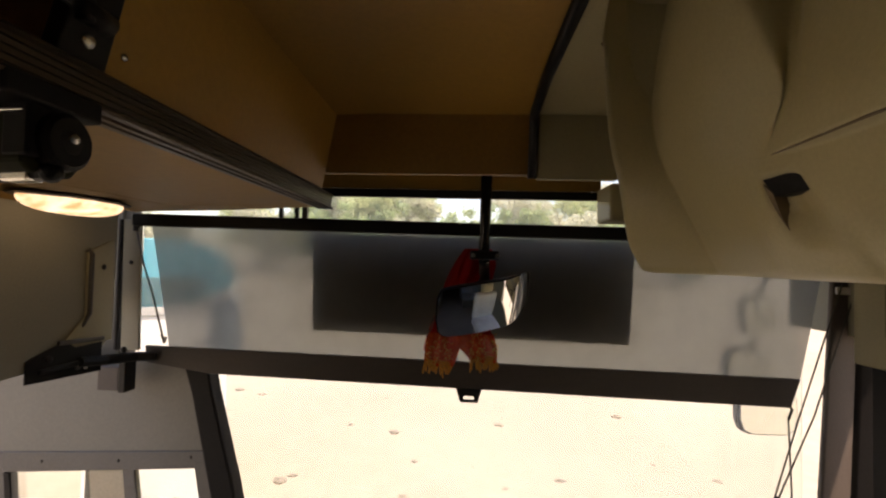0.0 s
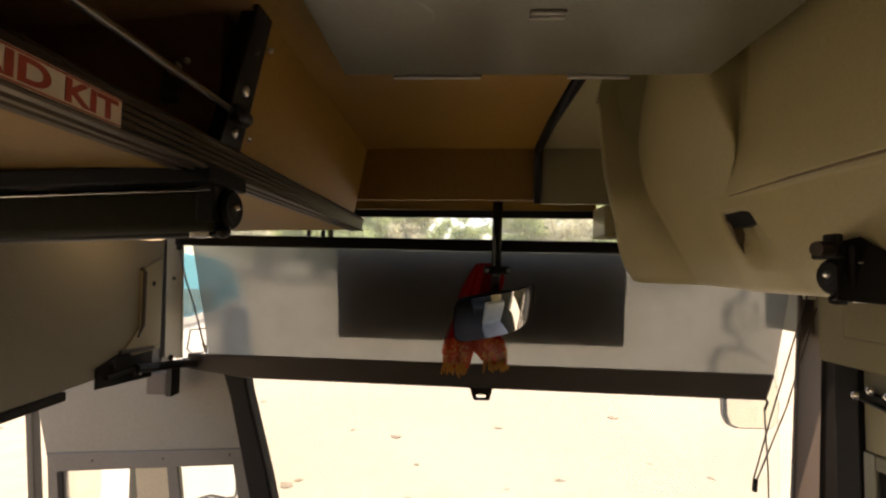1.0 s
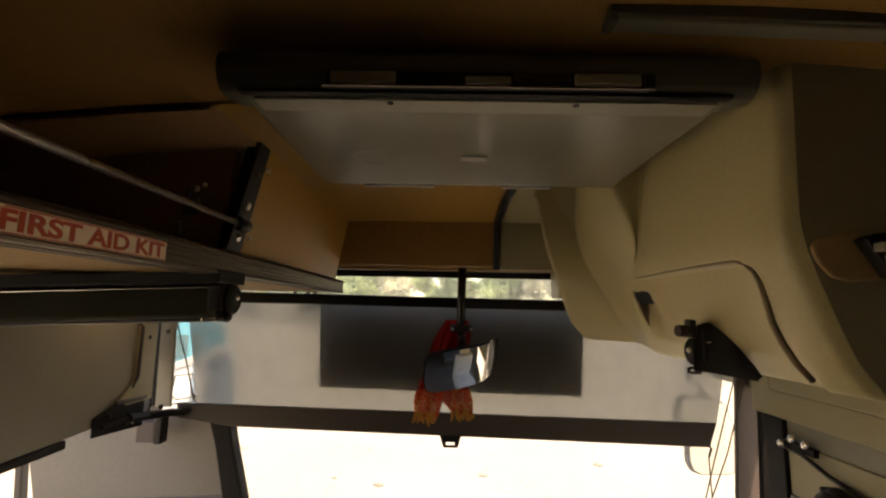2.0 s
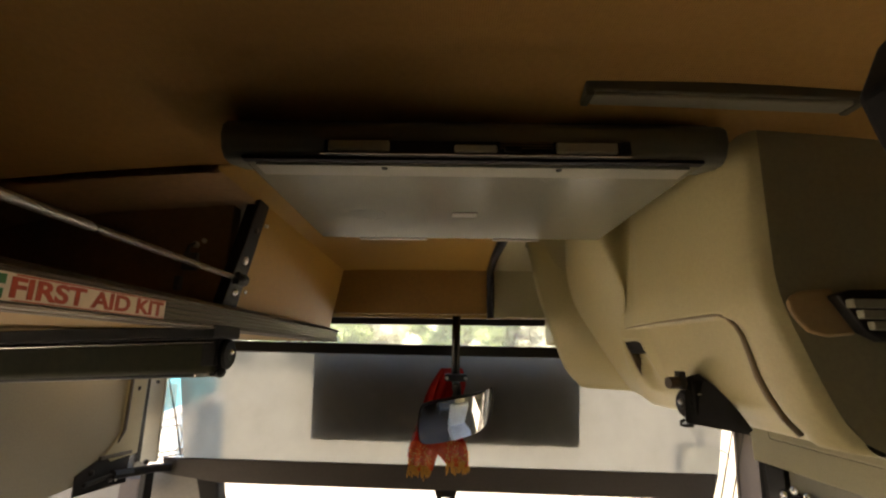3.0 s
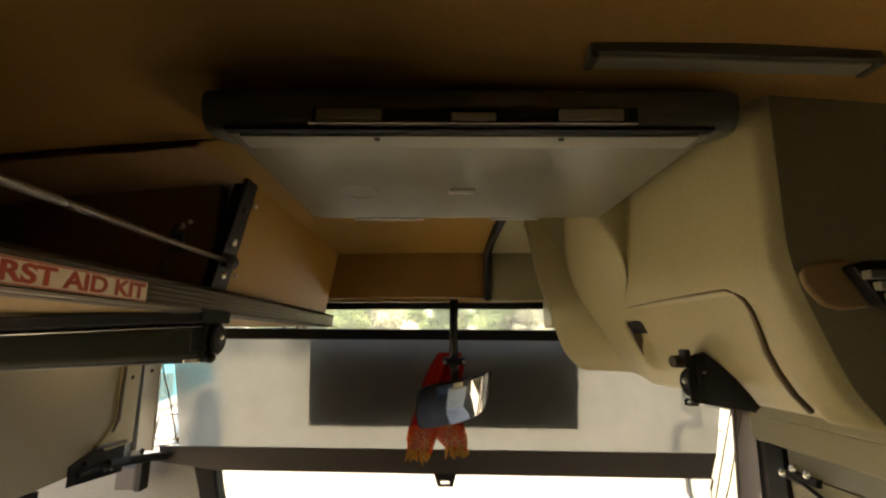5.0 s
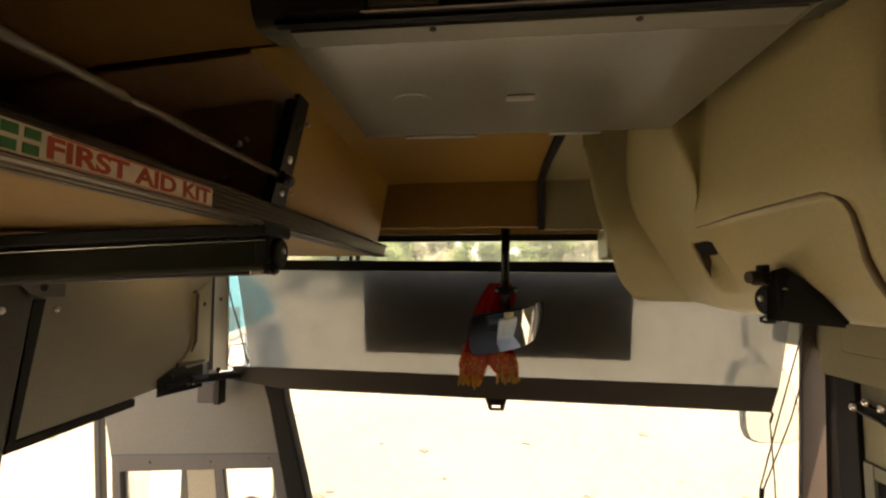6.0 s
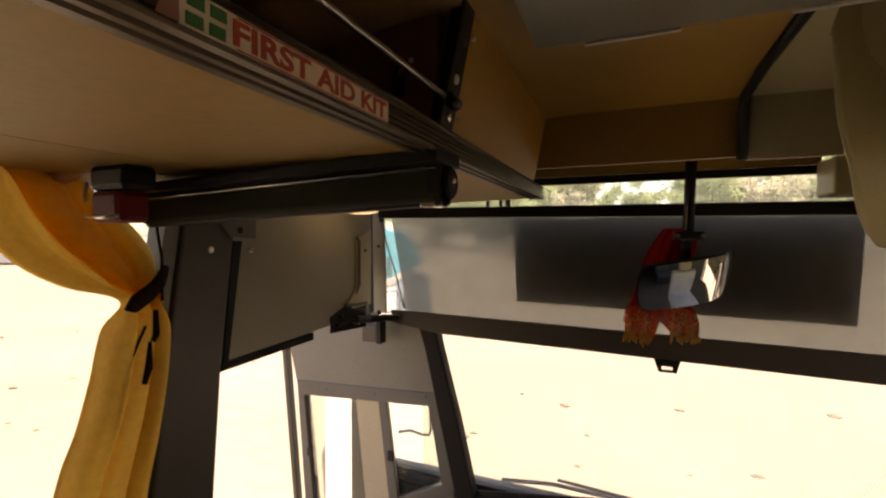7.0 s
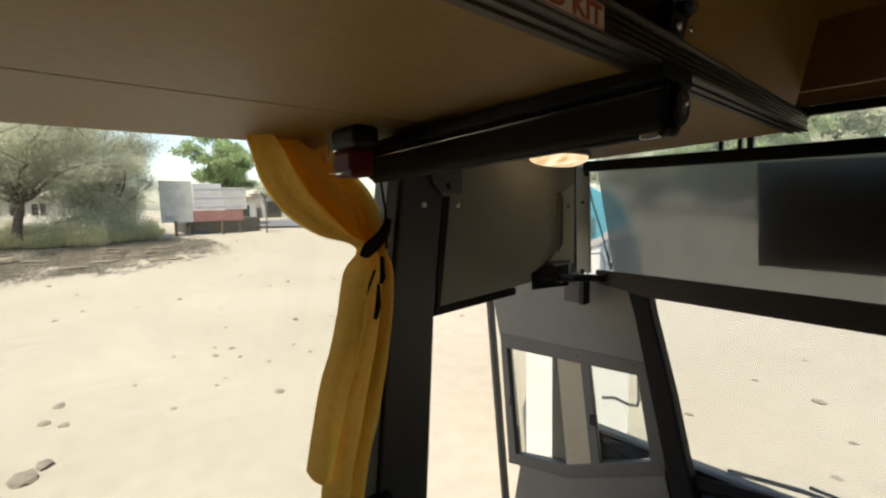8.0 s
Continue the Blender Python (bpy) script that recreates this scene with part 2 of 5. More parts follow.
ASPHALT = material("grey_asphalt", (0.13, 0.13, 0.135), 0.9, grain=6, amount=0.2, bump=0.2, blotch=0.4)
PLASTER = material("pale_plaster_wall", (0.66, 0.63, 0.57), 0.9, grain=8, amount=0.12, bump=0.2)


# ---- mesh helpers ----
def thing(name, label, category, group="", kind="", at=(0, 0, 0)):
    ob = new(name)
    ob.location = at
    return tagged(ob, label, category, group, kind)


def finish(name, bm, mat, smooth=False):
    me = bpy.data.meshes.new(name)
    bmesh.ops.recalc_face_normals(bm, faces=bm.faces)
    bm.to_mesh(me)
    bm.free()
    me.materials.append(mat)
    if smooth:
        for p in me.polygons:
            p.use_smooth = True
    return me


def part(name, bm, mat, parent, label="", smooth=False):
    ob = new(name, finish(name, bm, mat, smooth))
    if parent:
        ob.parent = parent
        ob.matrix_parent_inverse = Matrix.Translation(-parent.location)
    return tagged(ob, label)


def solid(name, bm, mat, label, category="", group="", kind="", smooth=False):
    ob = new(name, finish(name, bm, mat, smooth))
    return tagged(ob, label, category, group, kind)


def bevelled(bm, width, segments=2):
    bmesh.ops.bevel(bm, geom=[e for e in bm.edges], offset=width, segments=segments, affect="EDGES", profile=0.5)
    return bm


def box(x0, x1, y0, y1, z0, z1, bevel=0.0, turn=None, bm=None):
    bm2 = bmesh.new()
    bmesh.ops.create_cube(bm2, size=1.0)
    for v in bm2.verts:
        v.co = Vector(((x0 + x1) / 2 + v.co.x * (x1 - x0), (y0 + y1) / 2 + v.co.y * (y1 - y0), (z0 + z1) / 2 + v.co.z * (z1 - z0)))
    if bevel:
        bevelled(bm2, bevel)
    if turn:
        bmesh.ops.transform(bm2, matrix=turn, verts=bm2.verts)
    return merge(bm, bm2)


def merge(bm, extra):
    if bm is None:
        return extra
    me = bpy.data.meshes.new("tmp")
    extra.to_mesh(me)
    extra.free()
    bm.from_mesh(me)
    bpy.data.meshes.remove(me)
    return bm


def prism(points, along, depth, bevel=0.0, bm=None):
    """A flat outline of 3D points pushed along a direction."""
    bm2 = bmesh.new()
    vs = [bm2.verts.new(p) for p in points]
    f = bm2.faces.new(vs)
    r = bmesh.ops.extrude_face_region(bm2, geom=[f])
    push = Vector(along).normalized() * depth
    for v in r["geom"]:
        if isinstance(v, bmesh.types.BMVert):
            v.co += push
    bmesh.ops.recalc_face_normals(bm2, faces=bm2.faces)
    if bevel:
        bevelled(bm2, bevel)
    return merge(bm, bm2)


def tube(points, radius, sides=10, bm=None, ends=None):
    """A round bar through the points; radius may be one number or one for each point."""
    bm2 = bmesh.new()
    pts = [Vector(p) for p in points]
    rad = radius if isinstance(radius, (list, tuple)) else [radius] * len(pts)
    rings = []
    for i, p in enumerate(pts):
        d = (pts[min(i + 1, len(pts) - 1)] - pts[max(i - 1, 0)]).normalized()
        a = d.orthogonal().normalized() if i == 0 else (a - d * a.dot(d)).normalized()
        b = d.cross(a)
        rings.append([bm2.verts.new(p + rad[i] * (math.cos(k * math.tau / sides) * a + math.sin(k * math.tau / sides) * b)) for k in range(sides)])
    for r0, r1 in zip(rings, rings[1:]):
        for k in range(sides):
            bm2.faces.new((r0[k], r0[(k + 1) % sides], r1[(k + 1) % sides], r1[k]))
    bm2.faces.new(rings[0][::-1])
    bm2.faces.new(rings[-1])
    return merge(bm, bm2)


def ball(at, radius, flat=(1, 1, 1), sub=2, bm=None):
    bm2 = bmesh.new()
    bmesh.ops.create_icosphere(bm2, subdivisions=sub, radius=radius)
    for v in bm2.verts:
        v.co = Vector(at) + Vector((v.co.x * flat[0], v.co.y * flat[1], v.co.z * flat[2]))
    return merge(bm, bm2)


def sheet(rows, thickness=0.0):
    """A surface through rows of points; thickness pushes a second skin behind it."""
    bm = bmesh.new()
    grid = [[bm.verts.new(p) for p in row] for row in rows]
    for a, b in zip(grid, grid[1:]):
        for k in range(len(a) - 1):
            bm.faces.new((a[k], a[k + 1], b[k + 1], b[k]))
    bmesh.ops.recalc_face_normals(bm, faces=bm.faces)
    if thickness:
        bmesh.ops.solidify(bm, geom=bm.faces[:], thickness=thickness)
    return bm


def slab(rows, up):
    """A sheet with thickness, its second skin raised."""
    bm = sheet(rows)
    return merge(bm, sheet([[(x, y, z + up) for x, y, z in row] for row in rows]))


def spline(table, v):
    """Smooth value at v from rows of (v, value)."""
    ts, xs = [r[0] for r in table], [r[1] for r in table]
    if v <= ts[0]:
        return xs[0]
    for i in range(len(ts) - 1):
        if v <= ts[i + 1]:
            h = ts[i + 1] - ts[i]
            s = (v - ts[i]) / h
            m0 = (xs[i + 1] - xs[max(i - 1, 0)]) / (ts[i + 1] - ts[max(i - 1, 0)])
            j = min(i + 2, len(ts) - 1)
            m1 = (xs[j] - xs[i]) / (ts[j] - ts[i])
            return (2 * s**3 - 3 * s**2 + 1) * xs[i] + (s**3 - 2 * s**2 + s) * h * m0 + (3 * s**2 - 2 * s**3) * xs[i + 1] + (s**3 - s**2) * h * m1
    return xs[-1]


def screw(at, normal, parent, radius=0.007, name="screw", mat=None):
    n = Vector(normal).normalized()
    p = Vector(at)
    return part(name, tube([p - n * 0.004, p + n * 0.001, p + n * 0.003], [radius, radius, radius * 0.6], 10), mat or CHROME, parent, "small dark screw head" if mat else "small steel screw head", True)


# ---- large structure of the bus ----
XL, XR, YB, FLOOR = -1.10, 1.44, -4.2, 1.05


def ceiling_height(x, y):
    d = abs(x - 0.18)
    z = 3.30 - 0.05 * max(0.0, (d - 0.3) / 0.6) ** 1.6 - 0.22 * max(0.0, (d - 0.85) / 0.45) ** 2
    return max(z, 3.02) - 0.08 * min(1.0, max(0.0, (y - 0.30) / 0.1))


rows = [[(x, y, ceiling_height(x, y)) for x in np.linspace(-1.168, 1.53, 36)] for y in np.linspace(YB, 0.40, 24)]
solid("ceiling", slab(rows, 0.03), FABRIC, "brown woven fabric ceiling lining of the bus", "ceiling", kind="structure", smooth=True)
rows = [[(x, y, ceiling_height(x, y) - 0.004) for x in np.linspace(-1.168, 0.325, 24)] for y in np.linspace(0.40, 1.42, 8)]
solid("ceiling_front", slab(rows, 0.03), BROWN, "brown laminate ceiling panel above the windscreen", "ceiling", kind="structure", smooth=True)
solid("ceiling_console", box(0.325, 1.53, 0.41, 1.42, 3.298, 3.32), BEIGE, "hidden ceiling skin above the driver console", "ceiling", kind="structure")
# left overhang is unseen and added to keep sun off the door leaf
solid("roof", box(-1.42, 1.6, YB - 0.05, 2.0, 3.36, 3.40), WHITEPANEL, "plain outer roof skin with an overhang added to shade the door", "roof", kind="structure")
solid("floor", box(-1.2, 1.54, YB, 1.95, FLOOR - 0.08, FLOOR), FLOORVINYL, "grey vinyl bus floor", "floor", kind="structure")

# left side: below and above the long window, the corner post and the part over the door
solid("wall_left", box(-1.20, XL - 0.02, YB, 0.58, 0.35, 1.90, 0.004), GREY, "grey inner side wall below the window", "wall", kind="structure")
solid("wall_left_top", box(-1.22, -1.17, YB, 0.85, 2.965, 3.36), WHITEPANEL, "side wall above the window", "wall", kind="structure")
solid("wall_left_front", box(-1.20, -1.135, 0.85, 1.66, 2.62, 3.36), WHITEPANEL, "side wall above the door", "wall", kind="structure")
solid("wall_right_low", box(XR, 1.54, YB, 1.95, 0.35, 1.70), GREY, "grey inner side wall on the driver side", "wall", kind="structure")
solid("wall_right_top", box(XR + 0.004, 1.54, YB, 1.95, 2.58, 3.36), GREY, "side wall above the driver side windows", "wall", kind="structure")
solid("wall_rear", box(-1.2, 1.54, YB - 0.06, YB, 0.35, 3.36), GREY, "plain rear wall", "wall", kind="structure")
# unseen walls added over the rear window openings to cut the light inside
solid("blocker_left_rear", box(-1.20, -1.12, YB, -0.95, 1.9, 2.965), GREY, "unseen plain wall added to block side light at the rear", "wall", kind="structure")
solid("blocker_right_rear", box(XR + 0.01, 1.54, YB, -1.0, 1.70, 2.58), GREY, "unseen plain wall added to block side light at the rear", "wall", kind="structure")
solid("blocker_right_mid", box(XR + 0.01, 1.54, -1.0, 0.10, 1.70, 2.58), GREY, "unseen plain wall added to block light behind the driver window", "wall", kind="structure")
solid("window_post", box(-1.21, -1.11, -1.05, -0.95, 1.9, 2.965, 0.006), DARK, "dark post between side windows", "window post", kind="structure")
solid("wall_front_low", box(-1.30, 1.50, 1.90, 1.98, 0.4, 1.60), DARK, "front panel below the windscreen", "wall", kind="structure")
solid("wall_front_top", box(-1.30, 1.5, 1.89, 1.98, 3.16, 3.36), DARK, "front panel above the windscreen", "wall", kind="structure")

ws = thing("windscreen", "large clear windscreen in a black rubber seal", "windscreen", kind="structure", at=(0.18, 1.93, 1.6))
pane = part("pane", box(-1.21, 1.46, 1.925, 1.932, 1.60, 3.17), HAZED, ws)
pane.visible_shadow = False
part("seal", box(-1.08, 1.46, 1.885, 1.915, 3.14, 3.158, 0.004), RUBBER, ws)
part("seal", tube([(-1.22, 1.90, 1.56), (-0.62, 1.80, 1.60), (-0.10, 1.80, 1.685), (0.5, 1.81, 1.72), (1.42, 1.84, 1.72)], 0.028, 8), RUBBER, ws)

# post at the front corner beside the door
ap = thing("corner_post_left", "grey corner trim beside the door with a small screw", "post", kind="structure", at=(-1.1, 1.78, 2.4))
part("trim", prism([(-1.150, 1.74, 2.93), (-1.082, 1.74, 2.93), (-1.070, 1.74, 2.44), (-1.14, 1.74, 2.44)], (0, 1, 0), 0.014, 0.004), GREY, ap)
part("edge", box(-1.164, -1.152, 1.735, 1.79, 2.44, 2.93, 0.003), RUBBER, ap)
part("post", box(-1.36, -1.24, 1.86, 1.96, 0.4, 3.36, 0.01), DARK, ap)
screw((-1.112, 1.738, 2.768), (0, -1, 0), ap, 0.008, mat=BLACK)

rp = thing("corner_post_right", "grey-brown corner trim beside the driver window", "post", kind="structure", at=(1.42, 1.72, 1.6))
part("trim", prism([(1.410, 1.70, 3.0), (1.492, 1.70, 3.0), (1.43, 1.70, 1.5), (1.325, 1.70, 1.5)], (0, 1, 0), 0.022, 0.006), PILLARBROWN, rp)
part("seal", prism([(1.494, 1.69, 3.0), (1.58, 1.62, 3.0), (1.54, 1.62, 1.5), (1.436, 1.69, 1.5)], (0, 1, 0), 0.10, 0.006), RUBBER, rp)

# post behind the door
bp = thing("door_post", "dark grey post behind the door opening with screws", "post", kind="structure", at=(-1.13, 0.74, 1.0))
part("post", prism([(-1.09, 0.706, 2.945), (-1.09, 0.872, 2.945), (-1.09, 0.805, 2.42), (-1.09, 0.755, 1.8), (-1.09, 0.74, 0.5), (-1.09, 0.52, 0.5), (-1.09, 0.565, 1.9), (-1.09, 0.626, 2.42)], (-1, 0, 0), 0.09, 0.008), DARK, bp)
part("window_frame", prism([(-1.10, 0.662, 2.945), (-1.10, 0.703, 2.945), (-1.10, 0.623, 2.42), (-1.10, 0.562, 1.9), (-1.10, 0.505, 1.9), (-1.10, 0.582, 2.42)], (-1, 0, 0), 0.07, 0.004), FRAMEGREEN, bp, "pale grey-green window frame edge")
part("bracket", prism([(-1.078, 0.80, 2.928), (-1.078, 0.932, 2.928), (-1.078, 0.930, 2.806), (-1.078, 0.832, 2.812), (-1.078, 0.80, 2.845)], (-1, 0, 0), 0.006, 0.0015), MIDGREY, bp, "small grey angle bracket under the rack")
screw((-1.088, 0.771, 2.775), (1, 0, 0), bp, 0.010)
part("bracket_hole", tube([(-1.0776, 0.866, 2.833), (-1.0766, 0.866, 2.833)], 0.011, 12), BLACKMATT, bp)

# panel above the door
dh = thing("door_header_panel", "grey panel over the open door with a black rubber lower edge", "panel", kind="structure", at=(-1.11, 1.2, 2.42))
part("panel", prism([(-1.10, 0.876, 2.945), (-1.10, 1.655, 2.945), (-1.10, 1.652, 2.52), (-1.10, 1.60, 2.47), (-1.10, 1.45, 2.455), (-1.10, 1.20, 2.445), (-1.10, 0.815, 2.436)], (-1, 0, 0), 0.03, 0.004), GREY, dh)
part("rubber_edge", prism([(-1.098, 0.815, 2.434), (-1.098, 1.235, 2.443), (-1.098, 1.235, 2.415), (-1.098, 0.81, 2.408)], (-1, 0, 0), 0.05, 0.004), RUBBER, dh)
part("rib", tube([(-1.10, 1.528, 2.81), (-1.093, 1.538, 2.795), (-1.093, 1.538, 2.60), (-1.10, 1.516, 2.56)], 0.009, 8), DARK, dh, "dark pressed groove", True)
part("seal_strip", prism([(-1.098, 0.852, 2.80), (-1.098, 0.885, 2.80), (-1.098, 0.83, 2.436), (-1.098, 0.812, 2.436)], (1, 0, 0), 0.008), RUBBER, dh)
screw((-1.098, 0.928, 2.77), (1, 0, 0), dh, 0.009)
screw((-1.092, 1.590, 2.752), (1, 0, 0), dh, 0.009, mat=BLACK)
part("gusset", prism([(-1.0965, 1.522, 2.800), (-1.0965, 1.632, 2.850), (-1.0965, 1.638, 2.500), (-1.0965, 1.493, 2.498), (-1.0965, 1.456, 2.528), (-1.0965, 1.524, 2.592)], (1, 0, 0), 0.004, 0.001), GREYBEIGE, dh, "paler grey corner plate")
part("latch_box", prism([(-1.099, 1.335, 2.485), (-1.099, 1.43, 2.515), (-1.099, 1.60, 2.505), (-1.099, 1.60, 2.40), (-1.099, 1.335, 2.42)], (1, 0, 0), 0.004), BLACKMATT, dh, "black door hinge mechanism in a recess")
part("latch_rim", prism([(-1.096, 1.43, 2.528), (-1.096, 1.60, 2.517), (-1.096, 1.60, 2.503), (-1.096, 1.43, 2.514)], (1, 0, 0), 0.010, 0.002), DARK, dh)
part("latch_arm", tube([(-1.085, 1.50, 2.45), (-1.08, 1.60, 2.435), (-1.04, 1.69, 2.43), (-0.99, 1.72, 2.425)], 0.017, 8), BLACK, dh)
part("latch_bar", box(-1.096, -1.082, 1.37, 1.55, 2.44, 2.455, 0.004), BLACK, dh)
part("bolt", ball((-1.09, 1.40, 2.48), 0.011, (0.7, 1, 1)), BLACK, dh, "", True)
part("bolt", ball((-1.088, 1.50, 2.435), 0.010, (0.7, 1, 1)), MIDGREY, dh, "small steel bolt", True)
part("bolt", ball((-1.088, 1.53, 2.43), 0.008, (0.7, 1, 1)), CHROME, dh, "small steel bolt", True)
part("bolt", ball((-1.06, 1.655, 2.46), 0.012, (1, 0.7, 1)), BLACK, dh, "", True)
part("hinge_block", box(-1.158, -1.077, 1.66, 1.705, 2.312, 2.398, 0.006), PILLARBROWN, dh, "brown-grey hinge block")
part("hinge_cheek", box(-1.076, -1.052, 1.655, 1.71, 2.308, 2.43, 0.003), BLACK, dh)

# open door leaf standing across the front corner
dl = thing("entrance_door", "open entrance door leaf with a pale panel and sliding window", "door", at=(-1.2, 1.80, 0.9))
Y0 = 1.775
part("top_panel", prism([(-1.745, Y0, 2.40), (-0.895, Y0, 2.40), (-0.80, Y0, 2.065), (-1.655, Y0, 2.025)], (0, 1, 0), 0.035, 0.004), WHITEPANEL, dl)
part("low_panel", prism([(-1.51, Y0, 1.30), (-0.735, Y0, 1.62), (-0.56, Y0, 0.95), (-1.60, Y0, 0.80)], (0, 1, 0), 0.035, 0.004), WHITEPANEL, dl)
part("edge_seal", prism([(-0.915, Y0 - 0.02, 2.42), (-0.818, Y0 - 0.02, 2.42), (-0.795, Y0 - 0.02, 2.30), (-0.70, Y0 - 0.02, 1.95), (-0.632, Y0 - 0.02, 1.66), (-0.56, Y0 - 0.02, 1.40), (-0.43, Y0 - 0.02, 0.95), (-0.56, Y0 - 0.02, 0.95), (-0.66, Y0 - 0.02, 1.40), (-0.745, Y0 - 0.02, 1.74), (-0.81, Y0 - 0.02, 2.02), (-0.87, Y0 - 0.02, 2.28)], (0, 1, 0), 0.07, 0.008), RUBBER, dl, "curved black rubber door edge")
part("outer_edge", prism([(-1.775, Y0, 2.40), (-1.745, Y0, 2.40), (-1.60, Y0, 0.8), (-1.632, Y0, 0.8)], (0, 1, 0), 0.04, 0.004), DARK, dl)
fr = part("window_frame", prism([(-1.655, Y0 - 0.006, 2.03), (-0.80, Y0 - 0.006, 2.07), (-0.802, Y0 - 0.006, 2.005), (-1.60, Y0 - 0.006, 1.955)], (0, 1, 0), 0.045, 0.004), MIDGREY, dl)
part("window_frame", prism([(-1.648, Y0 - 0.004, 2.02), (-1.592, Y0 - 0.004, 1.97), (-1.525, Y0 - 0.004, 1.33), (-1.59, Y0 - 0.004, 1.28)], (0, 1, 0), 0.045, 0.004), MIDGREY, dl)
part("window_frame", prism([(-1.592, Y0 - 0.005, 1.335), (-1.20, Y0 - 0.005, 1.43), (-0.735, Y0 - 0.005, 1.66), (-0.72, Y0 - 0.005, 1.595), (-1.20, Y0 - 0.005, 1.36), (-1.59, Y0 - 0.005, 1.27)], (0, 1, 0), 0.045, 0.004), MIDGREY, dl)
part("window_frame", prism([(-0.86, Y0 - 0.007, 2.03), (-0.80, Y0 - 0.007, 2.03), (-0.72, Y0 - 0.007, 1.62), (-0.785, Y0 - 0.007, 1.62)], (0, 1, 0), 0.05, 0.004), MIDGREY, dl)
part("sliding_stile", prism([(-1.275, Y0 + 0.004, 1.995), (-1.09, Y0 + 0.004, 2.00), (-1.02, Y0 + 0.004, 1.48), (-1.21, Y0 + 0.004, 1.40)], (0, 1, 0), 0.018, 0.003), STILE, dl, "pale tan window stile")
part("stile_seal", prism([(-1.135, Y0 - 0.004, 1.99), (-1.09, Y0 - 0.004, 1.99), (-1.02, Y0 - 0.004, 1.49), (-1.07, Y0 - 0.004, 1.47)], (0, 1, 0), 0.012, 0.002), MIDGREY, dl)
part("latch", box(-1.075, -1.045, Y0 - 0.02, Y0, 1.70, 1.75, 0.004), BLACK, dl, "small black window latch")
part("latch", box(-1.57, -1.54, Y0 - 0.02, Y0, 1.63, 1.68, 0.004), BLACK, dl, "small black window latch")
part("seal_line", prism([(-1.597, Y0 - 0.009, 1.955), (-1.575, Y0 - 0.009, 1.955), (-1.515, Y0 - 0.009, 1.36), (-1.535, Y0 - 0.009, 1.35)], (0, 1, 0), 0.008), RUBBER, dl)
gl = part("pane", prism([(-1.58, Y0 + 0.02, 1.96), (-0.85, Y0 + 0.02, 2.0), (-0.76, Y0 + 0.02, 1.65), (-1.2, Y0 + 0.02, 1.42), (-1.53, Y0 + 0.02, 1.34)], (0, 1, 0), 0.004), GLASS, dl)
gl.visible_shadow = False
for x, z in ((-1.45, 2.005), (-1.15, 2.02), (-0.87, 2.045)):
    screw((x, Y0 - 0.008, z), (0, -1, 0), dl, 0.005, mat=DARK)

# right side panel over the driver window
dp = thing("driver_side_panel", "grey pressed panel above the driver window", "panel", kind="structure", at=(1.42, 1.2, 2.6))
part("panel", box(XR - 0.03, XR, 0.20, 1.64, 2.50, 2.79, 0.006), GREYBEIGE, dp)
part("raised_field", box(XR - 0.042, XR - 0.03, 0.22, 1.52, 2.60, 2.785, 0.010), GREYBEIGE, dp)
dw = thing("driver_window", "driver side window frame in grey metal with bolts", "window", kind="structure", at=(1.43, 1.2, 2.0))
part("upper_frame", box(XR - 0.015, XR + 0.02, 0.30, 1.56, 2.425, 2.50, 0.004), GREY, dw)
part("upper_panel", box(XR - 0.022, XR + 0.02, 0.30, 1.47, 2.240, 2.425, 0.004), GREYBEIGE, dw)
part("frame", box(XR - 0.03, XR + 0.02, 1.428, 1.47, 1.7, 2.238, 0.004), GREY, dw)
part("frame", box(XR - 0.03, XR + 0.02, 0.30, 1.426, 2.192, 2.238, 0.004), GREY, dw)
part("gasket", box(XR - 0.02, XR + 0.02, 1.398, 1.426, 1.7, 2.188, 0.003), RUBBER, dw, "black rubber gasket")
part("seal", box(XR - 0.035, XR + 0.03, 1.475, 1.57, 1.7, 2.50, 0.004), BLACKMATT, dw)
hinge = part("hinge", box(XR - 0.040, XR - 0.016, 1.33, 1.50, 2.405, 2.432, 0.003), BLACKMATT, dw)
for y, z in ((1.475, 2.415), (1.42, 2.445), (1.36, 2.440)):
    part("bolt", ball((XR - 0.042, y, z), 0.017, (0.8, 1, 1)), CHROME, hinge, "domed steel bolt", True)

solid("dashboard", bevelled(box(-0.62, 1.42, 1.50, 1.88, 1.10, 1.55), 0.04), BLACK, "black dashboard below the windscreen", "dashboard", kind="structure")

# ---- things: left rack ----
rack = thing("luggage_rack", "brown overhead luggage rack with dark metal edge and open front", "luggage rack", at=(-0.7, 0.6, 2.95))
BOARD = 2.945
part("bottom_board", box(-0.7435, -0.296, YB, 1.365, BOARD, BOARD + 0.018, 0.002), BROWN_LOW, rack)
part("bottom_board", prism([(-0.7465, YB, BOARD), (-1.179, YB, BOARD), (-1.179, 0.52, BOARD), (-0.7465, 0.52, BOARD)], (0, 0, 1), 0.018, 0.002), BROWN_LOW, rack)
part("bottom_board", prism([(-0.7465, 0.525, BOARD), (-1.09, 0.525, BOARD), (-1.09, 1.72, BOARD + 0.012), (-0.80, 1.74, BOARD + 0.024), (-0.292, 1.40, BOARD + 0.008), (-0.292, 1.37, BOARD), (-0.7465, 1.37, BOARD)], (0, 0, 1), 0.018, 0.002), BROWN_LOW, rack)
part("face_panel", prism([(-0.287, 0.60, 2.985), (-0.289, 1.40, 2.985), (-0.240, 1.375, 3.225), (-0.238, 0.60, 3.228)], (-1, 0, 0), 0.018, 0.002), BROWN, rack, "brown laminate locker face")
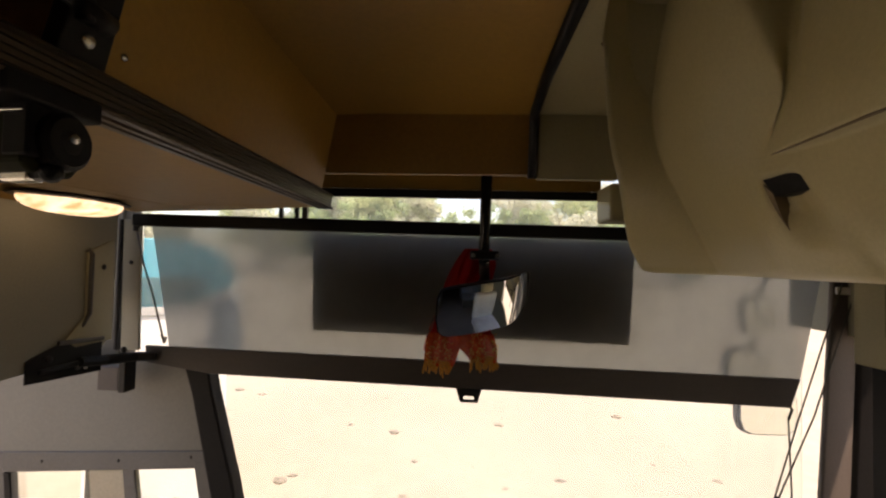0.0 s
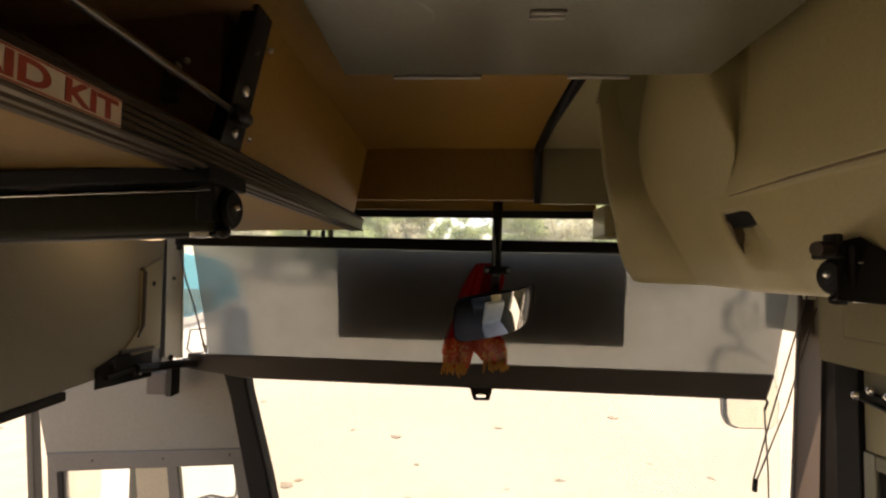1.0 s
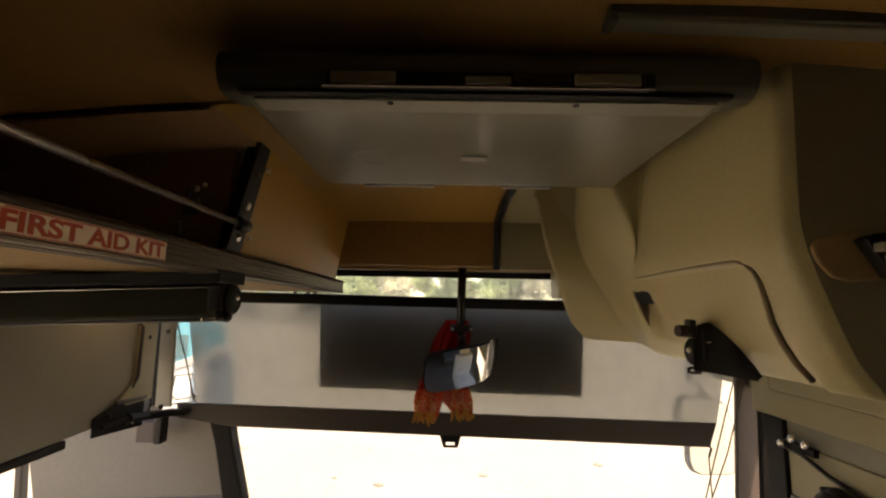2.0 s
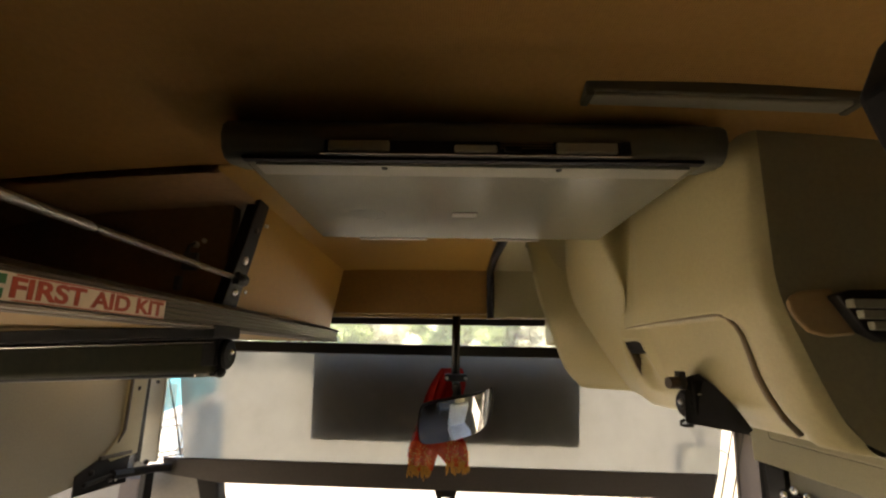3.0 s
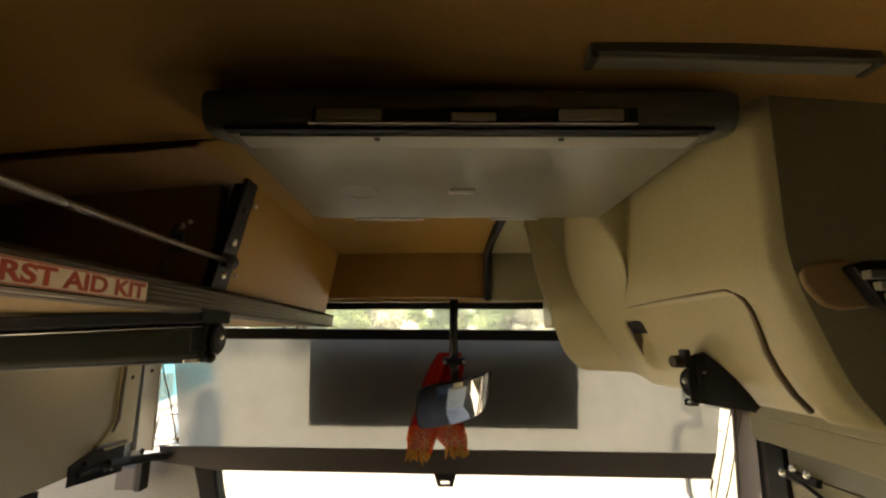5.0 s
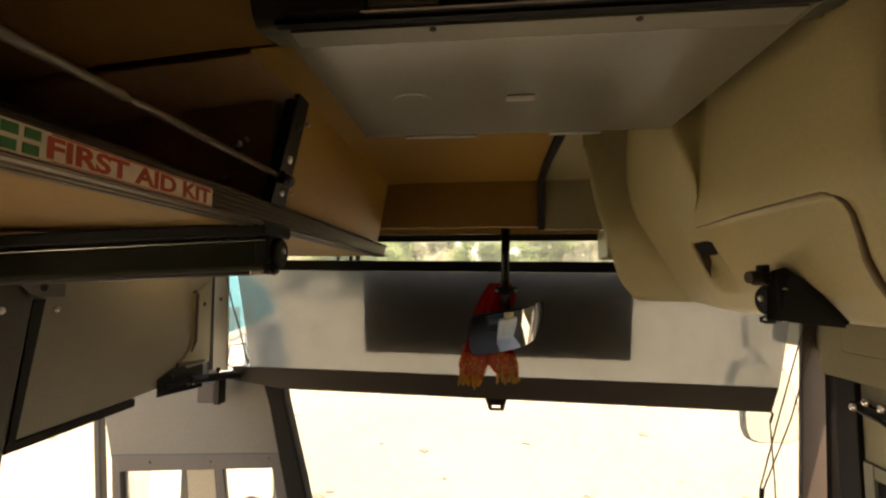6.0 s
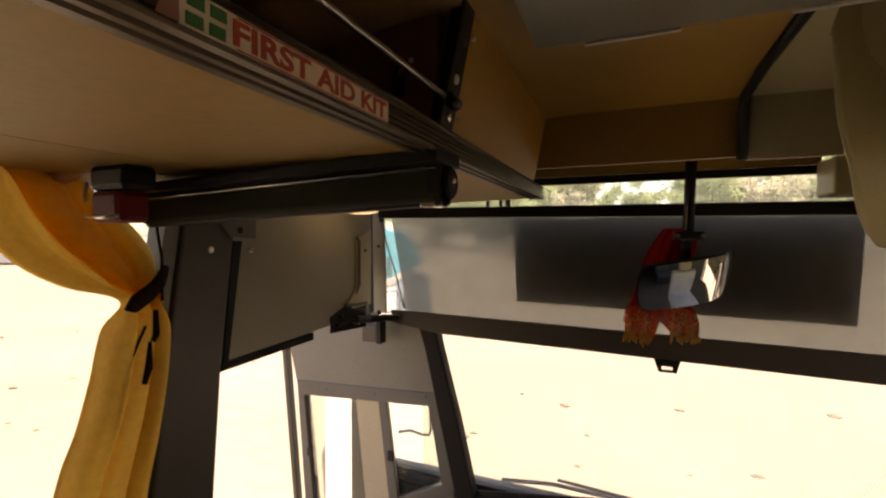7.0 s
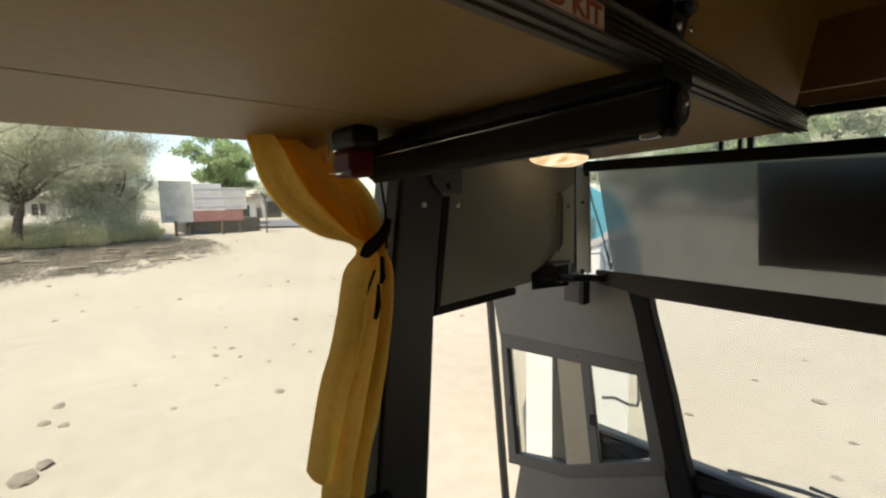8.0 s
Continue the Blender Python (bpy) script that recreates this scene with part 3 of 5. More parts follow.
part("end_panel", box(-1.12, -0.292, 0.565, 0.60, 2.972, 3.29, 0.002), RACKDARK, rack, "dark brown end panel inside the rack")
part("top_lining", slab([[(x, y, ceiling_height(x, y) - 0.014) for x in np.linspace(-1.12, -0.245, 14)] for y in np.linspace(0.40, 0.60, 5)], 0.006), RACKDARK, rack)
part("back_panel", box(-1.125, -1.105, YB, 0.565, 2.97, 3.25), RACKDARK, rack)
NOSE = [(-0.262, 2.990), (-0.253, 2.986), (-0.2505, 2.9815), (-0.2555, 2.9795), (-0.2556, 2.9762), (-0.2590, 2.9756), (-0.2590, 2.9738), (-0.2557, 2.9732), (-0.2560, 2.9690), (-0.2592, 2.9684), (-0.2592, 2.9666), (-0.2561, 2.9660), (-0.2564, 2.9618), (-0.2596, 2.9612), (-0.2596, 2.9594), (-0.2565, 2.9588), (-0.2568, 2.9546), (-0.2598, 2.9540), (-0.2598, 2.9524), (-0.2569, 2.9518), (-0.2570, 2.9495), (-0.2525, 2.9480), (-0.2535, 2.9450), (-0.261, 2.9440), (-0.262, 2.9470), (-0.268, 2.9470), (-0.269, 2.9430), (-0.276, 2.9430), (-0.277, 2.9465), (-0.284, 2.9465), (-0.285, 2.9430), (-0.297, 2.9435), (-0.302, 2.947), (-0.302, 2.990)]
part("nosing", prism([(x, YB, z) for x, z in NOSE], (0, 1, 0), 1.395 - YB), ALU, rack, "ribbed dull aluminium edge strip")
part("nosing_cap", prism([(x, 1.396, z) for x, z in NOSE], (0, 1, 0), 0.006), BLACK, rack)
part("nosing_groove", box(-0.2605, -0.2560, YB, 1.394, 2.9825, 2.9842), BLACK, rack)
part("rail", tube([(-0.268, YB, 3.0466), (-0.268, 0.572, 3.0466)], 0.0058, 10), CHROME, rack, "thin steel luggage rail", True)
part("bracket", prism([(-0.290, 0.545, 2.988), (-0.290, 0.603, 2.988), (-0.268, 0.608, 3.10), (-0.246, 0.615, 3.222), (-0.246, 0.570, 3.222), (-0.268, 0.553, 3.10)], (1, 0, 0), 0.009, 0.002), BLACK, rack, "black flat rack bracket")
part("bracket_flange", prism([(-0.302, 0.543, 2.988), (-0.281, 0.543, 2.988), (-0.237, 0.566, 3.222), (-0.262, 0.566, 3.222)], (0, 1, 0), 0.006, 0.002), BLACK, rack)
part("rail_end", tube([(-0.268, 0.556, 3.0466), (-0.268, 0.592, 3.0466)], [0.012, 0.013], 12), BLACK, rack, "", True)
part("rail_clip", bevelled(box(-0.282, -0.258, 0.553, 0.566, 3.034, 3.059), 0.003), BLACK, rack)
screw((-0.2735, 0.574, 3.020), (1, 0, -0.2), rack, 0.0085)
screw((-0.2605, 0.578, 3.085), (1, 0, -0.2), rack, 0.0085)
screw((-0.2485, 0.585, 3.150), (1, 0, -0.2), rack, 0.006, mat=DARK)
screw((-0.2455, 0.6265, 3.172), (1, 0, -0.2), rack, 0.0045)
screw((-0.277, 0.627, 3.028), (1, 0, -0.2), rack, 0.005)
part("lock_plate", box(-0.378, -0.348, 0.556, 0.566, 3.062, 3.098, 0.003), MIDGREY, rack, "small dark catch")
part("lock_knob", ball((-0.352, 0.553, 3.112), 0.007), CHROME, rack)
part("lock_knob", ball((-0.336, 0.552, 3.120), 0.005), CHROME, rack)
part("lock_hook", tube([(-0.366, 0.552, 3.096), (-0.360, 0.546, 3.108), (-0.350, 0.550, 3.114)], 0.004, 6), DARK, rack)
part("lock_strike", box(-0.386, -0.374, 0.553, 0.566, 3.022, 3.050, 0.002), MIDGREY, rack)

# sticker on the rack edge
st = thing("first_aid_sticker", "white first aid kit sticker with red letters and green cross", "sticker", at=(-0.24, 0.15, 2.97))
SY0, SY1, SZ0, SZ1 = 0.057, 0.330, 2.9505, 2.9765
SX = -0.2552
part("backing", box(SX - 0.0015, SX, SY0, SY1, SZ0, SZ1), PAPER, st)
part("torn_edge", prism([(SX - 0.001, SY0 - 0.016, SZ0 + 0.001), (SX - 0.001, SY0 + 0.004, SZ0 + 0.001), (SX - 0.001, SY0 + 0.004, SZ1 - 0.006), (SX - 0.001, SY0 - 0.006, SZ1 - 0.009), (SX - 0.001, SY0 - 0.012, SZ0 + 0.012)], (1, 0, 0), 0.0007), PINKFILM, st, "faded pink torn edge of an older sticker")
part("border", box(SX, SX + 0.0003, SY0 + 0.046, SY1 - 0.001, SZ1 - 0.0022, SZ1 - 0.0006), REDINK, st)
part("border", box(SX, SX + 0.0003, SY0 + 0.046, SY1 - 0.001, SZ0 + 0.0004, SZ0 + 0.0016), REDINK, st)
for y0, z0 in ((SY0 + 0.005, SZ1 - 0.0112), (SY0 + 0.0232, SZ1 - 0.0112), (SY0 + 0.004, SZ0 + 0.0018), (SY0 + 0.0222, SZ0 + 0.0018)):
    part("green_corner", bevelled(box(SX, SX + 0.0008, y0, y0 + 0.0136, z0, z0 + 0.0090), 0.0003), GREENINK, st, "green quarter round the white cross")


def lettering(text, height, length, parent, matrix, mat, name="letters"):
    cu = bpy.data.curves.new("text", "FONT")
    cu.body, cu.size, cu.extrude, cu.offset = text, 1.0, 0.004, 0.034
    ob = bpy.data.objects.new("text", cu)
    scene.collection.objects.link(ob)
    bpy.context.view_layer.update()
    me = bpy.data.meshes.new_from_object(ob)
    bpy.data.objects.remove(ob)
    xs, ys = [v.co.x for v in me.vertices], [v.co.y for v in me.vertices]
    for v in me.vertices:
        v.co = matrix @ Vector(((v.co.x - min(xs)) / (max(xs) - min(xs)) * length, (v.co.y - min(ys)) / (max(ys) - min(ys)) * height, v.co.z * 0.05))
    me.materials.clear()
    me.materials.append(mat)
    ob = new(name, me)
    ob.parent = parent
    ob.matrix_parent_inverse = Matrix.Translation(-parent.location)
    return ob


facing = Matrix(((0, 0, 1, SX + 0.0003), (1, 0, 0, SY0 + 0.0425), (0, 1, 0, SZ0 + 0.0030), (0, 0, 0, 1)))
lettering("FIRST AID KIT", 0.0200, 0.2262, st, facing, REDINK)

# roller blind cassettes under the racks
def blind_cassette(name_label, x0, x1, y, z, r, sign, case, rise=0.0, slope=0.0, shelf=0.8):
    """A cassette from its capped end x0 to x1, with its mount, pull bar and end plates; slope tips it along its length."""
    th = thing("roller_blind", name_label, "roller blind", at=((x0 + x1) / 2, y, z))
    part("cassette", prism([(x0, y - r, z - r * 0.8), (x0, y - r, z + r * 0.62), (x0, y - r * 0.7, z + r * 0.85), (x0, y + r * 0.7, z + r), (x0, y + r, z + r * 0.5), (x0, y + r, z - r * 0.5), (x0, y + r * 0.6, z - r), (x0, y - r * 0.7, z - r)], (sign, 0, 0), abs(x1 - x0), 0.004), case, th)
    part("mount_rail", box(min(x0 - sign * 0.014, x1), max(x0 - sign * 0.014, x1), y - r * shelf, y + r * 1.15, z + r * 0.86, z + r + 0.018, 0.003), BLACKMATT, th)
    part("bright_lip", box(min(x0, x1), max(x0, x1), y - r - 0.003, y - r + 0.006, z + r * 0.64, z + r * 0.72, 0.001), CHROME, th)
    cap = part("end_cap", tube([(x0 - sign * 0.016, y, z), (x0 - sign * 0.012, y, z), (x0, y, z)], [r * 0.72, r * 0.86, r * 0.9], 24), BLACKMATT, th, "round black end cap", False)
    part("pivot", ball((x0 - sign * 0.017, y, z + r * 0.1), 0.0055), CHROME, cap)
    part("cap_rim", tube([(x0 - sign * 0.0135, y, z), (x0 - sign * 0.0165, y, z)], [r * 0.42, r * 0.36], 16), BLACK, cap)
    part("pull_bar", tube([(x0, y - r * 0.3, z - r + 0.001), (x1, y - r * 0.3, z - r + 0.001)], 0.008, 8), BLACK, th)
    part("end_bracket", box(min(x0 - sign * 0.006, x0 + sign * 0.02), max(x0 - sign * 0.006, x0 + sign * 0.02), y - r * 1.05, y + r * 0.5, z - r * 0.6, z + r + 0.016, 0.003), BLACKMATT, th)
    part("pull_bar_end", bevelled(box(min(x0 + sign * 0.035, x0 + sign * 0.008), max(x0 + sign * 0.035, x0 + sign * 0.008), y - r * 0.3 - 0.010, y - r * 0.3 + 0.008, z - r - 0.007, z - r + 0.009), 0.002), CHROME, th)
    part("pull_bar_knob", ball((x0 - sign * 0.006, y - r * 0.3, z - r + 0.001), 0.010), BLACK, th)
    for ob in th.children_recursive:
        for v in ob.data.vertices:
            v.co.z += rise + slope * (v.co.x - x0)
    return th


blind_cassette("dark olive roller blind cassette fixed under the luggage rack", -0.266, -0.985, 0.535, 2.893, 0.032, -1, OLIVE, 0.008, 0.041, 2.0)
driver_blind = blind_cassette("black roller blind cassette fixed under the driver console", 0.622, 1.10, 0.605, 2.818, 0.030, 1, BLACKMATT)
cover_top = [(0.612, 0.586, 2.868), (0.632, 0.580, 2.874), (0.648, 0.562, 2.854), (0.660, 0.538, 2.828), (0.664, 0.512, 2.804), (0.662, 0.490, 2.788)]
cover_low = [(0.600, 0.582, 2.786), (0.615, 0.576, 2.784), (0.632, 0.556, 2.782), (0.645, 0.530, 2.781), (0.652, 0.508, 2.781), (0.655, 0.488, 2.781)]
part("end_cover", slab([cover_top, [tuple((a + b) / 2 - (0.004 if k == 0 else 0.0) for k, (a, b) in enumerate(zip(p, q))) for p, q in zip(cover_top, cover_low)], cover_low], 0.002), BLACKMATT, driver_blind, "black curved side cover", True)
part("plug", tube([(0.574, 0.585, 2.858), (0.606, 0.590, 2.858)], [0.011, 0.012], 10), BROWNBLACK, driver_blind, "dark brown plug")
part("plug_nut", bevelled(box(0.594, 0.606, 0.576, 0.600, 2.846, 2.880), 0.003), BLACK, driver_blind)
part("cord_loop", tube([(0.596, 0.582, 2.791), (0.589, 0.581, 2.788), (0.589, 0.581, 2.783), (0.597, 0.582, 2.781), (0.612, 0.582, 2.781)], 0.003, 6), BLACK, driver_blind, "", True)

# small red lamp at the end of the cassette
rl = thing("red_marker_lamp", "dark red plastic lamp with black base under the rack", "lamp", at=(-0.87, 0.40, 2.9))
part("base", bevelled(box(-0.93, -0.822, 0.372, 0.436, 2.897, 2.946), 0.012), BLACK, rl)
part("lens", bevelled(box(-0.916, -0.830, 0.366, 0.426, 2.838, 2.899), 0.012), REDPLASTIC, rl, "dark red lens")
part("retaining_ring", tube([(-0.920, 0.362, 2.850), (-0.870, 0.359, 2.846), (-0.828, 0.362, 2.850)], 0.003, 6), CHROME, rl, "", True)
part("clip", tube([(-0.932, 0.372, 2.915), (-0.934, 0.368, 2.89), (-0.926, 0.365, 2.875)], 0.003, 6), CHROME, rl)

dome = thing("dome_lamp", "lit warm dome lamp under the rack above the door", "lamp", at=(-1.0, 1.38, 2.92))
def boat(cx, cy, z, half_x, half_y, drop, steps=28):
    """A shallow boat-shaped lens hanging under a plane, with fine cross ribs."""
    rows = []
    for u in np.linspace(-1, 1, steps * 2 + 1):
        w = max(0.02, 1 - abs(u) ** 2.6)
        rib = 0.0012 * math.cos(u * 40)
        rows.append([(cx + half_x * w * math.cos(a), cy + half_y * u, z - (drop * w ** 0.6 + rib) * math.sin(a)) for a in np.linspace(math.pi, 0, 14)])
    return sheet(rows)


part("lens", boat(-0.962, 1.32, 2.940, 0.086, 0.165, 0.036), LAMPGLOW, dome, "glowing ribbed lens", True)
part("base", ball((-0.962, 1.32, 2.946), 0.175, (0.56, 1.0, 0.06), 3), PILLARBROWN, dome, "", True)

# ---- header over the windscreen ----
hb = thing("header_board", "brown laminate header board above the windscreen", "panel", kind="structure", at=(0.2, 1.4, 3.05))
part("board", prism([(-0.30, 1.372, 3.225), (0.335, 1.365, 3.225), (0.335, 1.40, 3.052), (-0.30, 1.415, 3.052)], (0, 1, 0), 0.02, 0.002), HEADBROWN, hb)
part("inner_board", box(-1.09, 0.62, 1.735, 1.76, 3.062, 3.30, 0.002), BROWN, hb)
part("dark_edge", box(-1.09, 0.62, 1.728, 1.750, 3.030, 3.060, 0.003), RUBBER, hb)
part("side_board", prism([(0.335, 1.36, 3.225), (0.56, 1.36, 3.225), (0.56, 1.395, 3.04), (0.335, 1.395, 3.04)], (0, 1, 0), 0.02, 0.002), GREYBEIGE, hb)
part("side_ceiling", prism([(0.300, 0.72, 3.214), (0.326, 0.72, 3.214), (0.380, 0.965, 3.214), (0.535, 1.125, 3.214), (0.60, 1.20, 3.214), (0.60, 1.38, 3.214), (0.318, 1.38, 3.214)], (0, 0, 1), 0.006), BEIGE, hb)
part("trim_strip", tube([(0.320, 1.390, 3.040), (0.318, 1.358, 3.19), (0.315, 1.33, 3.208), (0.306, 1.10, 3.212), (0.302, 0.70, 3.212)], 0.013, 8), BLACK, hb, "black edging strip", True)
for x in (-0.572, -0.511):
    part("bracket", box(x - 0.007, x + 0.007, 1.79, 1.81, 2.90, 3.0, 0.002), BLACK, hb, "short black bracket above the shade")
part("bracket", box(-0.488, -0.468, 1.79, 1.81, 2.90, 3.0, 0.002), MIDGREY, hb, "short grey bracket above the shade")
part("corner_block", bevelled(box(0.600, 0.80, 1.57, 1.72, 2.945, 3.066), 0.01), BEIGE, hb)

# ---- roof hatch box ----
hx = thing("roof_hatch", "glossy grey roof equipment box with a slotted rear face", "roof hatch", at=(0.18, 0.5, 3.18))
under = [(0.292, 3.1755), (0.30, 3.20), (0.70, 3.262), (0.735, 3.182), (0.725, 3.1755)]
part("body", prism([(-0.150, y, z) for y, z in under], (1, 0, 0), 0.660, 0.002), HATCHGREY, hx)
rear = [(0.291, 3.1775), (0.280, 3.186), (0.272, 3.205), (0.274, 3.224), (0.286, 3.236), (0.31, 3.24), (0.33, 3.30), (0.36, 3.30), (0.36, 3.19), (0.31, 3.1775)]
part("rear_trim", prism([(-0.180, y, z) for y, z in rear], (1, 0, 0), 0.722, 0.004), DARKTRIM, hx, "dark olive rear trim with rounded edge")
# black strip added to darken the shadow gap above the rear trim
part("gasket", box(-0.165, 0.527, 0.318, 0.335, 3.230, 3.30, 0.004), BLACKMATT, hx, "black strip added for the shadow gap between hatch and ceiling")
part("side_flare", prism([(-0.150, 0.30, 3.18), (-0.180, 0.31, 3.236), (-0.180, 0.70, 3.262), (-0.145, 0.72, 3.18)], (1, 0, 0), 0.03, 0.003), HATCHGREY, hx)
part("side_flare", prism([(0.510, 0.30, 3.18), (0.542, 0.31, 3.236), (0.540, 0.70, 3.262), (0.507, 0.72, 3.18)], (-1, 0, 0), 0.03, 0.003), HATCHGREY, hx)
part("lip", box(-0.135, 0.495, 0.296, 0.333, 3.1715, 3.1765, 0.001), GREY, hx, "paler front lip")
part("seam", box(-0.150, 0.508, 0.281, 0.294, 3.1745, 3.1800, 0.001), BLACKMATT, hx)
slot = part("slot", box(-0.030, 0.394, 0.268, 0.290, 3.1785, 3.1985, 0.001), BLACKMATT, hx, "dark slot in the rear face")
for x0, x1, z1 in ((-0.024, 0.062, 3.197), (0.152, 0.212, 3.192), (0.294, 0.380, 3.197)):
    part("vent_plate", bevelled(box(x0, x1, 0.2635, 0.272, 3.1805, z1), 0.003), GREY, slot, "grey vent plate")
for z in (3.1875, 3.1915, 3.1955):
    part("vent_slat", box(0.216, 0.290, 0.265, 0.270, z, z + 0.0014), ALU, slot)
part("switch", bevelled(box(0.222, 0.246, 0.263, 0.270, 3.181, 3.189), 0.002), BLACK, slot)
part("switch", bevelled(box(0.250, 0.286, 0.264, 0.270, 3.181, 3.1865), 0.001), BLACKMATT, slot)
part("slot_lip", box(-0.034, 0.398, 0.2645, 0.2695, 3.1765, 3.1785, 0.0006), ALU, hx)
part("slot_end", bevelled(box(0.384, 0.398, 0.2635, 0.270, 3.179, 3.198), 0.002), BLACK, hx)
for x in (0.051, 0.306):
    part("screw", tube([(x, 0.303, 3.174), (x, 0.303, 3.1700)], 0.0045, 8), BLACKMATT, hx, "small black screw")
for y in (0.523, 0.535):
    part("finger_pull", bevelled(box(0.155, 0.205, y, y + 0.007, 3.1715, 3.177), 0.002), CLIP, hx, "small pale finger pull bar")
part("round_cover", tube([(-0.012, 0.538, 3.1775), (-0.012, 0.538, 3.1752), (-0.012, 0.538, 3.1748)], [0.036, 0.036, 0.033], 28), HATCHGREY, hx, "round flush cover")
part("front_clip", box(-0.062, 0.099, 0.732, 0.742, 3.1735, 3.182, 0.002), CLIP, hx, "pale front clip")
part("front_clip", box(0.258, 0.37, 0.732, 0.742, 3.1735, 3.182, 0.002), CLIP, hx, "pale front clip")

gl2 = thing("ceiling_strip_light", "flat grey unlit strip fixture on the ceiling", "ceiling light", at=(0.45, 0.245, 3.27))
part("housing", bevelled(box(0.335, 0.72, 0.246, 0.280, 3.268, 3.300), 0.003), DARKTRIM, gl2)
part("diffuser", bevelled(box(0.347, 0.708, 0.250, 0.276, 3.262, 3.270), 0.003), GREY, gl2, "dull olive diffuser")
for x in (0.335, 0.71):
    part("end_cap", bevelled(box(x, x + 0.011, 0.247, 0.279, 3.261, 3.278), 0.002), DARKTRIM, gl2)
for ob in gl2.children:
    for v in ob.data.vertices:
        v.co.z -= 0.028 * (v.co.x - 0.335)

# ---- driver console ----
con = thing("overhead_console", "beige moulded storage console above the driver with a lid", "overhead console", at=(0.7, 0.8, 2.8))
LEVELS = (3.30, 3.22, 3.10, 3.00, 2.90, 2.83, 2.795)
FACE = {
    0.318: (0.618, 0.616, 0.612, 0.612, 0.642, 0.670, 0.697),
    0.325: (0.602, 0.600, 0.596, 0.594, 0.626, 0.654, 0.682),
    0.338: (0.594, 0.592, 0.588, 0.586, 0.618, 0.646, 0.674),
    0.362: (0.589, 0.587, 0.583, 0.581, 0.613, 0.641, 0.669),
    0.390: (0.587, 0.585, 0.581, 0.579, 0.612, 0.640, 0.668),
    0.430: (0.587, 0.585, 0.581, 0.579, 0.612, 0.640, 0.668),
    0.60: (0.588, 0.586, 0.582, 0.580, 0.612, 0.640, 0.668),
    0.70: (0.594, 0.592, 0.588, 0.584, 0.613, 0.641, 0.668),
    0.76: (0.606, 0.602, 0.597, 0.591, 0.615, 0.642, 0.669),
    1.20: (0.606, 0.604, 0.600, 0.606, 0.640, 0.668, 0.695),
}
tables = [[(y, FACE[y][k]) for y in FACE] for k in range(len(LEVELS))]


LID = [(2.70, 0.392), (2.80, 0.395), (2.84, 0.399), (2.88, 0.403), (2.92, 0.396), (2.945, 0.391), (2.960, 0.400), (2.970, 0.425)]


def lid_edge(z):
    return spline(LID, z)


def inside_lid(y, z):
    """1 on the lid, 0 beyond its edge, with a short slope between."""
    top = 2.974
    a = min(1.0, max(0.0, (y - lid_edge(min(z, 2.972))) / 0.042 + 0.5))
    b = min(1.0, max(0.0, (top - z) / 0.007 + 0.5))
    c = min(1.0, max(0.0, (0.84 - y) / 0.10))
    return a * a * (3 - 2 * a) * b * b * (3 - 2 * b) * c


def face_x(y, z, lid=True):
    col = [(-LEVELS[k], spline(tables[k], y)) for k in range(len(LEVELS))]
    return spline(col, -z) + (0.022 * inside_lid(y, z) if lid else 0.0)


# sweep of the front end: flange edge, crease, crest, ridge and valley, each as rows of (height, x, y)
SWEEP = (
    ((3.30, 0.335, 0.86), (3.212, 0.383, 0.955), (3.085, 0.443, 1.10), (2.98, 0.505, 1.205), (2.86, 0.585, 1.36), (2.79, 0.680, 1.51)),
    ((3.30, 0.505, 1.02), (3.212, 0.525, 1.09), (3.075, 0.577, 1.18), (2.957, 0.664, 1.24), (2.86, 0.742, 1.29), (2.79, 0.815, 1.36)),
    ((3.30, 0.507, 0.92), (3.212, 0.525, 0.95), (3.075, 0.570, 1.00), (2.957, 0.620, 1.03), (2.86, 0.675, 1.05), (2.79, 0.735, 1.08)),
    ((3.30, 0.508, 0.800), (3.212, 0.526, 0.800), (3.12, 0.558, 0.797), (3.05, 0.584, 0.805), (2.96, 0.604, 0.89), (2.86, 0.645, 0.93), (2.79, 0.690, 0.94)),
    ((3.30, 0.606, 0.782), (3.212, 0.602, 0.782), (3.12, 0.597, 0.784), (3.05, 0.594, 0.792), (2.96, 0.602, 0.84), (2.86, 0.632, 0.87), (2.79, 0.680, 0.88)),
)


def sweep_at(k, z):
    return spline([(-h, x) for h, x, y in SWEEP[k]], -z), spline([(-h, y) for h, x, y in SWEEP[k]], -z)


def front_row(z):
    """Points round the front end at one height, from the flange edge back to the valley."""
    pts = [sweep_at(k, z) for k in range(len(SWEEP))] + [(face_x(0.76, z), 0.76)]
    (ex, ey), (cx, cy) = pts[0], pts[1]
    out = [(ex + (cx - ex) * u, ey + (cy - ey) * u + 0.012 * math.sin(u * math.pi), z) for u in (0, 0.12, 0.25, 0.4, 0.55, 0.7, 0.82, 0.92, 0.97)]
    pts = pts[1:]
    for k in range(len(pts) - 1):
        a, b, c, d = (pts[max(0, min(len(pts) - 1, k + m))] for m in (-1, 0, 1, 2))
        for i in range(14):
            u = i / 14
            w = (-0.5 * u + u * u - 0.5 * u**3, 1 - 2.5 * u * u + 1.5 * u**3, 0.5 * u + 2 * u * u - 1.5 * u**3, -0.5 * u * u + 0.5 * u**3)
            out.append(tuple(sum(wt * p[n] for wt, p in zip(w, (a, b, c, d))) for n in (0, 1)) + (z,))
    out.append((*pts[-1], z))
    return out


ys = sorted(set(np.linspace(0.318, 0.56, 54)) | set(np.linspace(0.57, 0.76, 20)))
